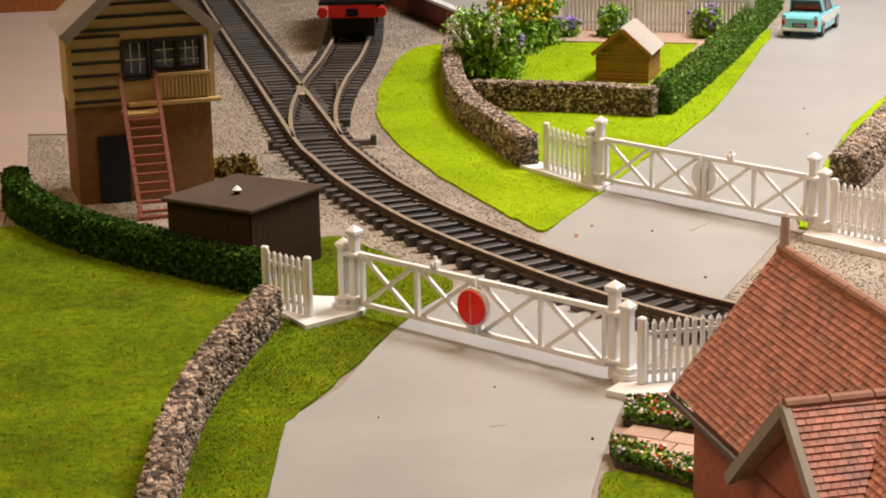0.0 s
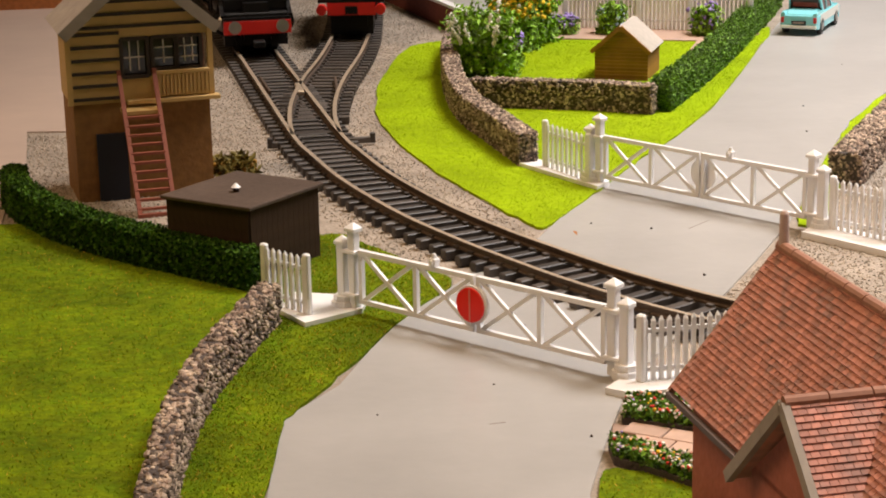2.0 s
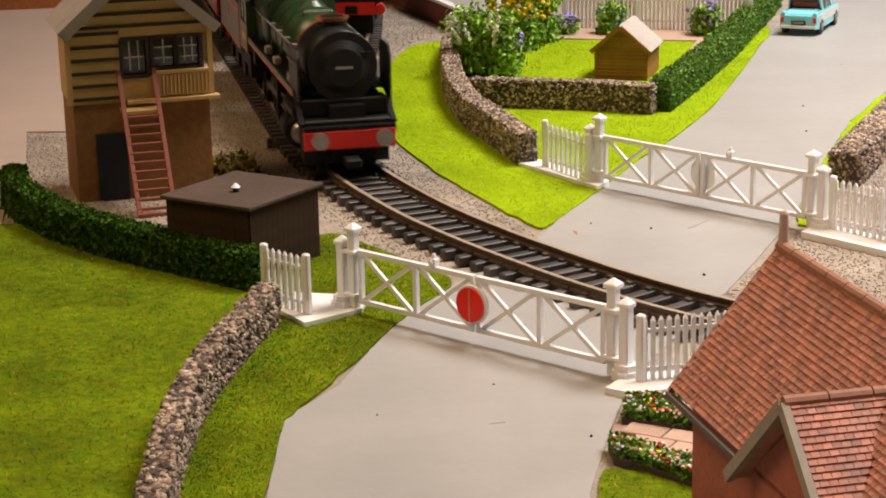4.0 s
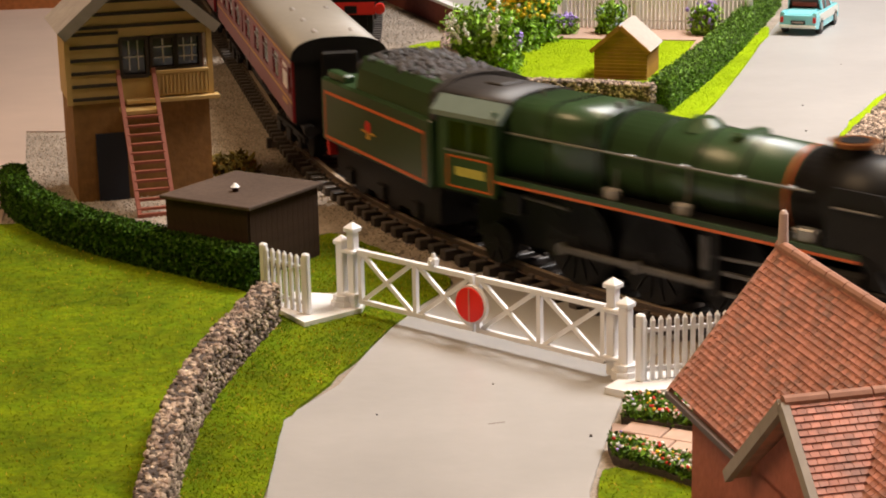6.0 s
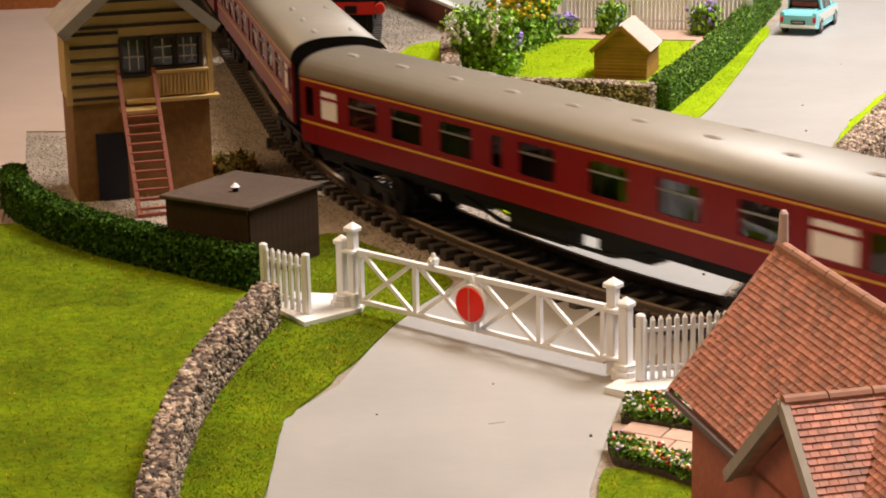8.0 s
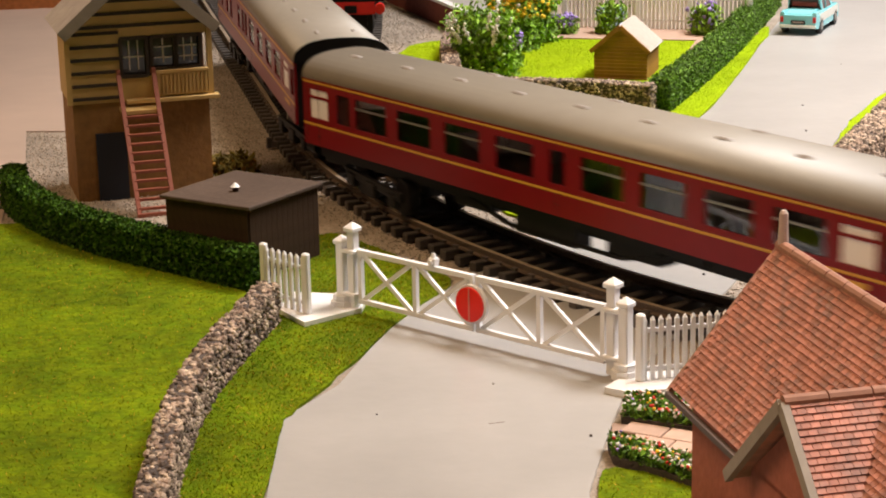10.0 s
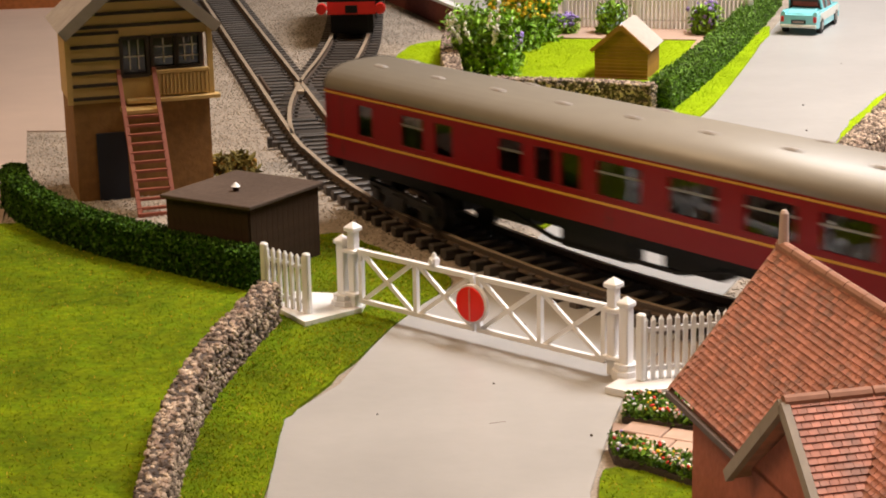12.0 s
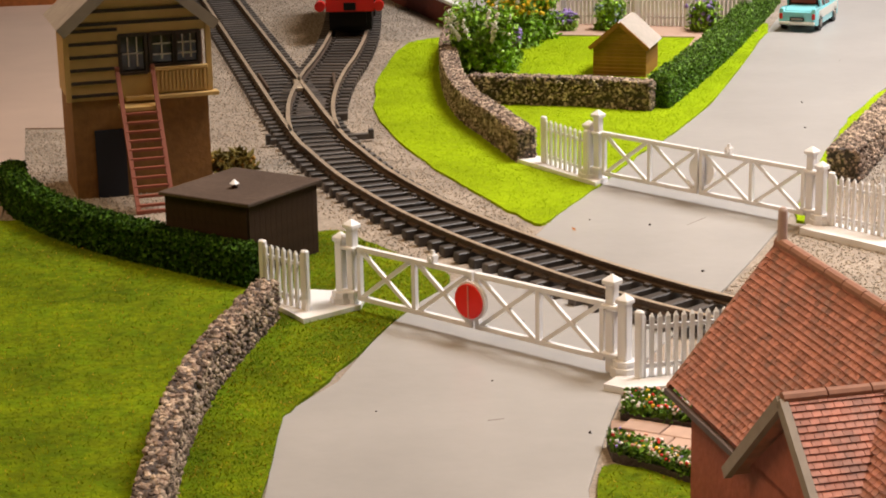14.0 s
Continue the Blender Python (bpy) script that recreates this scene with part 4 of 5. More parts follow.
bush("hydrangea_bush", 0.1340, 0.975, 0.0085, 0.0165, "round green bush with purple flowers", 1700, [(PURPLE, 90, (0.2, 1.0))])
bush("lavender_clump", 0.0640, 0.990, 0.0085, 0.0085, "low lavender clump with purple flowers", 1300, [(PURPLE, 120, (0.5, 1.2))])
bush("lavender_clump", 0.0360, 0.905, 0.0045, 0.0135, "upright mauve flowering plant", 500, [(PURPLE, 90, (0.5, 1.2))])
bush("low_bush", -0.0745, 0.690, 0.0075, 0.0062, "low olive and orange scrub beside the signal box", 1100,
     [(mat("rust_flower", (0.33, 0.17, 0.02), 0.8, vary=0.0, island=0.3), 90, (0.1, 0.8))], mat("scrub_leaf", (0.17, 0.13, 0.02), 0.8, vary=0.0, island=0.4))


def flower_bed(poly, label, n):
    b = thing("flower_bed", pose(0.0016, 0, 0), label, "flower bed", "cottage flower beds")
    part("soil", prism(poly, 0.0, 0.0022), MORTAR, b, "dark soil")
    p = scatter(poly, n)
    tagged(part("leaves", flakes(np.column_stack([p, rng.uniform(0.0018, 0.0048, len(p))]), 0.0008, LEAF), LEAF, b), kind="stuff")
    for m, k in ((WHITEFLOWER, n // 26), (REDFLOWER, n // 110), (PURPLE, n // 200), (YELLOW, n // 110), (mat("pink_flower", (0.7, 0.32, 0.25), 0.7, vary=0, island=0.2), n // 55)):
        q = scatter(poly, k)
        tagged(part("blossoms", lumps(np.column_stack([q, rng.uniform(0.0038, 0.0052, len(q))]), 0.00042, m), m, b), kind="stuff")


flower_bed([(0.0415, 0.4340), (0.0390, 0.4230), (0.0480, 0.4180), (0.0620, 0.4120), (0.0660, 0.4230), (0.0560, 0.4310)], "flower bed with white and red blossoms by the fence", 2600)
flower_bed([(0.0345, 0.4075), (0.0350, 0.3985), (0.0560, 0.3770), (0.0640, 0.3830), (0.0480, 0.3960), (0.0405, 0.4040)], "flower bed with pale blossoms beside the path", 2600)
gp = structure("cottage_path", prism([(0.0385, 0.4225), (0.0370, 0.4095), (0.0650, 0.3820), (0.0850, 0.4060)], -0.001, 0.0008), mat("path_joint", (0.30, 0.20, 0.15), 0.9), "slabbed cottage path", "path")
slab = mesh_of(box(0.0002, 0.0098, 0.0002, 0.0068, 0.0008, 0.0016, 0.0002), PAVING)
for i in range(4):
    for j in range(2):
        part("slab", slab, PAVING, gp, m=pose(0.0368, 0.4090, 0, 0, 0, -29) @ pose(i * 0.0100 - (0.004 if j else 0) + 0.003, j * 0.0070, 0))

specks = np.array([(0.0215, 0.4990), (0.0480, 0.6060), (0.0760, 0.5440), (0.012, 0.4520), (-0.016, 0.432), (0.105, 0.640), (0.0330, 0.4150), (0.150, 0.790), (0.142, 0.74), (0.185, 0.885), (0.0665, 0.5980)])
tagged(part("road_specks", lumps(np.column_stack([specks, np.full(len(specks), 0.0006)]), 0.0004, DARKLINE), DARKLINE), "tiny dark grit specks on the road", "grit", kind="stuff")
tagged(part("dead_leaf", flakes(np.array([(0.0420, 0.5935, 0.0009)]), 0.0010, mat("dead_leaf_brown", (0.45, 0.18, 0.05), 0.8), long=1.4), DARKLINE), "small dead brown leaf on the road", "leaf")

for x, y, ln, a in ((0.0820, 0.6020, 0.0120, 52), (0.1010, 0.6980, 0.0100, 25), (0.0120, 0.4250, 0.0040, 15)):
    sc = part("road_scratch", box(-ln / 2, ln / 2, -0.00012, 0.00012, 0.0003, 0.00056), mat("scratch_brown", (0.20, 0.15, 0.12), 0.7), m=pose(x, y, 0, 0, 0, a))
    tagged(sc, "thin brown scratch on the grey road", "scratch", "scratches on the road")

# ---- car ----


def car():
    c = thing("saloon_car", pose(0.1803, 0.9683, 0.0005, 0, 0, 66), "turquoise saloon car with pale sides parked on the road", "car")
    # local: x forward, the tail at x = 0
    hw, ln = 0.0096, 0.051

    def ring(x, w, z0, z1, r=0.0012):
        return [(x, -w, z0), (x, w, z0), (x, w, z1 - r), (x, w - r, z1), (x, -w + r, z1), (x, -w, z1 - r)]

    body = [ring(0.0, hw * 0.92, 0.0042, 0.0100), ring(0.0015, hw, 0.0034, 0.0108), ring(0.012, hw, 0.0030, 0.0112), ring(0.034, hw, 0.0030, 0.0110), ring(0.049, hw * 0.98, 0.0032, 0.0104),
            ring(ln, hw * 0.92, 0.0042, 0.0094)]
    part("body", loft(body), CARBLUE, c)
    for s in (-1, 1):
        part("side_panel", box(0.006, 0.046, s * hw - 0.0002, s * hw + 0.0003, 0.0062, 0.0102), CARPALE, c)
    # cabin with a reverse-raked rear window, tapering to the roof
    outline = [(0.0150, 0.0108), (0.0118, 0.0172), (0.0140, 0.0184), (0.0275, 0.0184), (0.0350, 0.0108)]

    def row(y):
        return [(x, y * (0.88 if z < 0.012 else 0.80) * hw, z) for x, z in outline]

    part("cabin", loft([row(-1), row(1)]), mat("car_window", (0.10, 0.045, 0.040), 0.08), c, "dark car windows")
    part("car_roof", loft([ring(0.0100, hw * 0.80, 0.0178, 0.0186, 0.0004), ring(0.0140, hw * 0.83, 0.0184, 0.0194, 0.0006), ring(0.0240, hw * 0.83, 0.0184, 0.0195, 0.0006),
                           ring(0.0285, hw * 0.80, 0.0180, 0.0189, 0.0004)]), CARBLUE, c)
    part("boot_lid", loft([ring(0.0010, hw * 0.72, 0.0095, 0.0108, 0.0006), ring(0.0060, hw * 0.76, 0.0105, 0.0120, 0.0008), ring(0.0145, hw * 0.76, 0.0105, 0.0122, 0.0008)]), CARBLUE, c)
    part("bonnet", loft([ring(0.0345, hw * 0.76, 0.0105, 0.0119, 0.0008), ring(0.0440, hw * 0.74, 0.0100, 0.0116, 0.0008), ring(0.0495, hw * 0.66, 0.0095, 0.0106, 0.0006)]), CARBLUE, c)
    part("rear_window_trim", bar((0.0146, -hw * 0.62, 0.0121), (0.0146, hw * 0.62, 0.0121), 0.0006, 0.0006), CARPALE, c)
    for s in (-1, 1):
        part("fin", loft([ring(0.0002, 0.0010, 0.0092, 0.0116, 0.0005), ring(0.0030, 0.0011, 0.0095, 0.0122, 0.0005), ring(0.0150, 0.0010, 0.0100, 0.0114, 0.0005)]), CARBLUE, c, m=pose(0, s * hw * 0.84, 0))
        part("pillar", bar((0.0150, s * hw * 0.885, 0.0108), (0.0116, s * hw * 0.805, 0.0182), 0.0016, 0.0008), CARBLUE, c)
        part("pillar", bar((0.0225, s * hw * 0.885, 0.0108), (0.0225, s * hw * 0.81, 0.0186), 0.0010, 0.0006), CARBLUE, c)
        part("pillar", bar((0.0352, s * hw * 0.87, 0.0108), (0.0282, s * hw * 0.80, 0.0184), 0.0010, 0.0008), CARBLUE, c)
        part("tail_light", box(-0.0004, 0.0012, s * 0.0082 - 0.0008, s * 0.0082 + 0.0008, 0.0066, 0.0094, 0.0002), LAMPRED, c, "red tail light")
        for x in (0.0095, 0.0405):
            w = part("wheel", cyl((x, s * (hw - 0.0022), 0.0040), (x, s * (hw + 0.0002), 0.0040), 0.0040, n=18), RUBBER, c)
            part("hub", cyl((x, s * (hw - 0.001), 0.0040), (x, s * (hw + 0.0005), 0.0040), 0.0020, n=14), STEEL, w)
    part("rear_seat", box(0.0128, 0.0134, -0.0062, 0.0062, 0.0130, 0.0158), mat("seat_red", (0.35, 0.05, 0.03), 0.6), c, "red seat seen through the window")
    part("bumper", box(-0.0010, 0.0004, -hw * 0.95, hw * 0.95, 0.0038, 0.0054, 0.0004), CARPALE, c)
    p = part("number_plate", box(-0.0006, 0.0003, -0.0036, 0.0036, 0.0058, 0.0076), BLACK, c)
    part("plate_bar", box(-0.0008, -0.0005, -0.0029, 0.0029, 0.0063, 0.0071), GREY, p)


car()

# ---- platform and the buildings at the far edge ----
pf = thing("station_platform", Matrix(), "dark red brick platform with a white edge", "platform")
part("platform_wall", prism([(-0.0345, 1.14), (0.0165, 0.983), (0.033, 0.990), (0.02, 1.14)], 0.0, 0.0118), PINKBRICK, pf)
part("platform_edge", prism([(-0.0357, 1.14), (0.0160, 0.9815), (0.0205, 0.9830), (-0.0310, 1.14)], 0.0119, 0.0134), WHITE, pf, "white edging stones")
part("platform_top", prism([(-0.0306, 1.14), (0.0208, 0.9835), (0.033, 0.990), (0.02, 1.14)], 0.0119, 0.0131), ROAD, pf)
bw = thing("brick_building", pose(-0.262, 1.115, 0, 0, 0, 8), "orange brick low building wall beyond the yard", "building")
part("wall", box(-0.08, 0.052, 0.0, 0.05, 0, 0.03), mat("orange_brick", (0.48, 0.17, 0.05), 0.85, vary=0.2, scale=400), bw)
part("roof", box(-0.082, 0.054, -0.002, 0.052, 0.03, 0.033), SLATE, bw)


# ---- rolling stock ----
# every vehicle: local x forward, origin on the ground halfway between its pivots
WHEELS = []   # (wheelset, radius, local place)


def wheel_mesh(r, tread=0.0026, spokes=0):
    """Two wheels and their axle, turning about local y."""
    out = []
    for s in (-1, 1):
        bm = bmesh.new()
        y0 = s * (GAUGE / 2 - 0.0008)
        cyl((0, y0, 0), (0, y0 + s * tread, 0), r, n=20, bm=bm)
        cyl((0, y0 - s * 0.0007, 0), (0, y0, 0), r + 0.0007, n=20, bm=bm)
        if spokes:
            for i in range(spokes):
                a = 2 * math.pi * i / spokes
                bar((0.002 * math.cos(a), y0 + s * (tread + 0.0002), 0.002 * math.sin(a)), (r * 0.88 * math.cos(a), y0 + s * (tread + 0.0002), r * 0.88 * math.sin(a)), 0.0008, 0.0006, bm=bm)
            cyl((0, y0 + s * tread, 0), (0, y0 + s * (tread + 0.0008), 0), 0.0022, n=10, bm=bm)
        out.append(mesh_of(bm, BLACK))
    return mesh_of(cyl((0, -GAUGE / 2, 0), (0, GAUGE / 2, 0), 0.0010, n=8), BLACK), out


def wheelset(name, meshes, parent, m):
    axle = part(name, meshes[0], BLACK, parent, m=m)
    if parent.parent is None:
        for me in meshes[1]:
            part("wheel", me, BLACK, axle)
    else:
        both = bmesh.new()
        for me in (meshes[0], *meshes[1]):
            both.from_mesh(me)
        axle.data = mesh_of(both, BLACK)
    return axle


def bogie(parent, x, wheelbase, label=""):
    hang = box(-wheelbase / 2 - 0.005, wheelbase / 2 + 0.005, -0.0030, 0.0030, RAIL_Z + 0.0065, RAIL_Z + 0.0095)
    for s in (-1, 1):
        box(-wheelbase / 2 - 0.006, wheelbase / 2 + 0.006, s * 0.0128 - 0.0008, s * 0.0128 + 0.0008, RAIL_Z + 0.0060, RAIL_Z + 0.0090, 0.0003, bm=hang)
        for u in (-1, 1):
            box(u * wheelbase / 2 - 0.0028, u * wheelbase / 2 + 0.0028, s * 0.0131 - 0.0012, s * 0.0131 + 0.0012, RAIL_Z + 0.0035, RAIL_Z + 0.0078, 0.0004, bm=hang)
        box(-0.004, 0.004, s * 0.0131 - 0.0013, s * 0.0131 + 0.0013, RAIL_Z + 0.0030, RAIL_Z + 0.0080, 0.0004, bm=hang)
    b = part("bogie", hang, BLACK, parent, "black plastic bogie", m=pose(x, 0, 0))
    for u in (-1, 1):
        w = wheelset("wheelset", COACH_WHEEL, b, m=pose(u * wheelbase / 2, 0, RAIL_Z + 0.0060))
        WHEELS.append((w, 0.0060, (u * wheelbase / 2, 0, RAIL_Z + 0.0060)))
    return b


COACH_WHEEL = wheel_mesh(0.0060)
CANT, WAIST, BASE, TOP = 0.0444, 0.0296, 0.0225, 0.0520
HALF, LONG, PIVOT = 0.0170, 0.258, 0.093


def arc_roof(x0, x1, extra=0.0, n=14):
    """The curved roof's outline from cantrail to cantrail."""
    prof = []
    for i in range(n + 1):
        a = math.pi * i / n
        c, s = math.cos(a), math.sin(a)
        prof.append((math.copysign(abs(c) ** 0.75, c) * (HALF + extra), CANT + (TOP - CANT + extra) * abs(s) ** 0.85))
    return loft([[(x, y, z) for y, z in prof] + [(x, -HALF + 0.001, CANT - 0.0004), (x, HALF - 0.001, CANT - 0.0004)] for x in (x0, x1)])


def coach(windows, label):
    """windows: (from the front, width, lower, upper, frosted) along the road-side flank, the same on the other."""
    c = thing("passenger_coach", Matrix(), label, "railway coach", "coaches of the train")
    xf = LONG / 2
    th = 0.0010
    lo, hi = 0.0316, 0.0412
    for s in (-1, 1):
        y0, y1 = sorted((s * HALF, s * (HALF - th)))
        side = part("side_panel", box(-xf, xf, y0, y1, BASE, lo), MAROON, c)
        part("upper_panel", box(-xf, xf, y0, y1, hi, CANT), MAROON, side)
        cuts = sorted((xf - w[0] - w[1], xf - w[0]) for w in windows)
        at = -xf
        for a, b in cuts + [(xf, xf)]:
            if a > at:
                part("pillar", box(at, a, y0, y1, lo, hi), MAROON, side)
            at = b
        for start, width, frosted in windows:
            a, b = xf - start - width, xf - start
            yy = s * (HALF - 0.0006)
            part("window_pane", box(a, b, yy - 0.0002, yy + 0.0002, lo, hi), PALE if frosted else GLASS, c, "frosted white window" if frosted else "")
            if not frosted and width > 0.008:
                part("vent_bar", box(a, b, yy - 0.0005, yy + 0.0005, hi - 0.0034, hi - 0.0028), STEEL, c)
            if frosted:
                part("window_bar", box(a, b, *sorted((s * (HALF - 0.0008), s * HALF)), hi - 0.0030, hi - 0.0022), MAROON, c)
        for z, t in ((WAIST, 0.0005), (CANT - 0.0008, 0.0004)):
            ya, yb = sorted((s * HALF, s * (HALF + 0.00012)))
            part("gold_line", box(-xf, xf, ya, yb, z - t, z + t * 0.4), GOLD, c, "thin gold lining")
        ya, yb = sorted((s * HALF, s * (HALF + 0.00006)))
        for x in (xf - 0.0018, xf - 0.0090, -xf + 0.0018, -xf + 0.0090, 0.002):
            part("door_joint", box(x - 0.00012, x + 0.00012, ya, yb, BASE + 0.0006, CANT - 0.0014), DARKLINE, c)
            part("door_hinge", box(x - 0.0005, x + 0.0005, ya, yb + 0.0002, BASE + 0.0030, BASE + 0.0036), DARKLINE, c)
        ya, yb = sorted((s * HALF, s * (HALF + 0.00014)))
        part("lettering_bar", box(xf - 0.0245, xf - 0.0125, ya, yb, WAIST - 0.0030, WAIST - 0.0016), GOLD, c)
        part("step_board", box(-0.06, 0.06, s * 0.0142 - 0.0006, s * 0.0142 + 0.0006, BASE - 0.0028, BASE - 0.0005), BLACK, c)
        part("truss", bar((-0.058, s * 0.0125, BASE - 0.001), (-0.025, s * 0.0125, BASE - 0.0085), 0.0010, 0.0010), BLACK, c)
        part("truss", bar((0.058, s * 0.0125, BASE - 0.001), (0.025, s * 0.0125, BASE - 0.0085), 0.0010, 0.0010), BLACK, c)
        part("truss", bar((-0.025, s * 0.0125, BASE - 0.0085), (0.025, s * 0.0125, BASE - 0.0085), 0.0010, 0.0010), BLACK, c)
        part("equipment_box", box(0.018, 0.040, s * 0.009 - 0.0035, s * 0.009 + 0.0035, BASE - 0.0080, BASE - 0.001, 0.0004), BLACK, c)
        part("equipment_box", box(-0.052, -0.034, s * 0.009 - 0.0035, s * 0.009 + 0.0035, BASE - 0.0072, BASE - 0.001, 0.0004), BLACK, c)
        part("battery_box", box(-0.022, 0.006, s * 0.010 - 0.003, s * 0.010 + 0.003, BASE - 0.0098, BASE - 0.001, 0.0004), BLACK, c)
    part("coach_floor", box(-xf, xf, -HALF + th, HALF - th, BASE - 0.0008, BASE + 0.0010), BLACK, c)
    part("chassis", box(-xf + 0.002, xf - 0.002, -0.0120, 0.0120, BASE - 0.0050, BASE - 0.0008), BLACK, c)
    for s in (-1, 1):
        x0, x1 = sorted((s * xf, s * (xf - 0.0012)))
        e = part("end_panel", box(x0, x1, -HALF + th, HALF - th, BASE - 0.001, CANT), BLACK, c, "black coach end")
        part("gangway", box(*sorted((s * xf, s * (xf + 0.0018))), -0.0066, 0.0066, BASE - 0.001, CANT + 0.0028, 0.0008), BLACK, e)
        part("coupling", box(*sorted((s * (xf - 0.004), s * (xf + 0.0102))), -0.0028, 0.0028, RAIL_Z + 0.006, RAIL_Z + 0.009, 0.0004), BLACK, e)
        for q in (-1, 1):
            part("buffer", cyl((s * xf, q * 0.0115, RAIL_Z + 0.0138), (s * (xf + 0.0042), q * 0.0115, RAIL_Z + 0.0138), 0.0022, n=12), BLACK, e)
    for x0, x1 in ((-xf - 0.0008, -xf - 0.0005), (xf + 0.0005, xf + 0.0008)):
        part("roof_end", arc_roof(x0, x1, 0.0002), BLACK, c, "black roof end")
    roof = part("roof", arc_roof(-xf - 0.0005, xf + 0.0005), ROOFGREY, c, "curved grey roof", smooth=False)
    for p in roof.data.polygons:
        p.use_smooth = abs(p.normal.x) < 0.5
    for i in range(9):
        x = -xf + 0.016 + i * 0.0283
        for q in ((-0.006,) if i % 2 else (-0.006, 0.007)):
            z = CANT + (TOP - CANT) * (1 - (abs(q) / HALF) ** 2.2) ** 0.5
            part("roof_vent", box(x - 0.0026, x + 0.0026, q - 0.0010, q + 0.0010, z - 0.0008, z + 0.0007, 0.0005), GREY, c)
    # partition and seats seen through the glass
    part("partition", box(-xf + 0.002, xf - 0.002, 0.0040, 0.0046, BASE + 0.001, CANT - 0.001), SEAT, c, "brown interior partition")
    for i in range(16):
        x = -xf + 0.028 + i * 0.0135
        part("seat_back", box(x, x + 0.0016, -0.015, 0.003, BASE + 0.001, BASE + 0.0145, 0.0004), SEAT, c)
        if i % 2:
            part("headrest", box(x - 0.0002, x + 0.0018, -0.013, -0.008, BASE + 0.0130, BASE + 0.0175, 0.0004), PALE, c)
    return c, [bogie(c, PIVOT, 0.034), bogie(c, -PIVOT, 0.034)]


WIDE = 0.0160
corridor = [(0.0022, 0.0060, False), (0.0120, 0.0152, True)] + [(x, WIDE, False) for x in (0.0352, 0.0655, 0.0935, 0.1243)] + [(0.1485, 0.0050, False)] + \
           [(x, WIDE, False) for x in (0.1630, 0.1888, 0.2130)] + [(0.2360, 0.0100, True), (0.2500, 0.0050, False)]
saloon = [(0.0022, 0.0055, False), (0.0105, 0.0110, True)] + [(x, 0.0172, False) for x in (0.0262, 0.0505, 0.0748, 0.0990)] + [(0.1235, 0.0064, False)] + \
         [(x, 0.0172, False) for x in (0.1373, 0.1622, 0.1869, 0.2102)] + [(0.2307, 0.0075, False), (0.2435, 0.0105, True)]
brake = [(0.0022, 0.0060, False), (0.0150, 0.0145, True)] + [(x, 0.0168, False) for x in (0.0362, 0.0608, 0.0875, 0.1148)] + \
        [(0.1384, 0.0080, False), (0.1493, 0.0078, False), (0.1626, 0.0100, False), (0.1940, 0.0080, False), (0.2079, 0.0104, False), (0.2332, 0.0073, False)]
COACHES = [coach(corridor, "maroon corridor coach with gold lining and grey roof"), coach(saloon, "maroon open saloon coach with wide windows"),
           coach(brake, "maroon brake coach with few windows and grey roof")]

# ---- locomotive and tender ----
ENGINE_L = 0.160


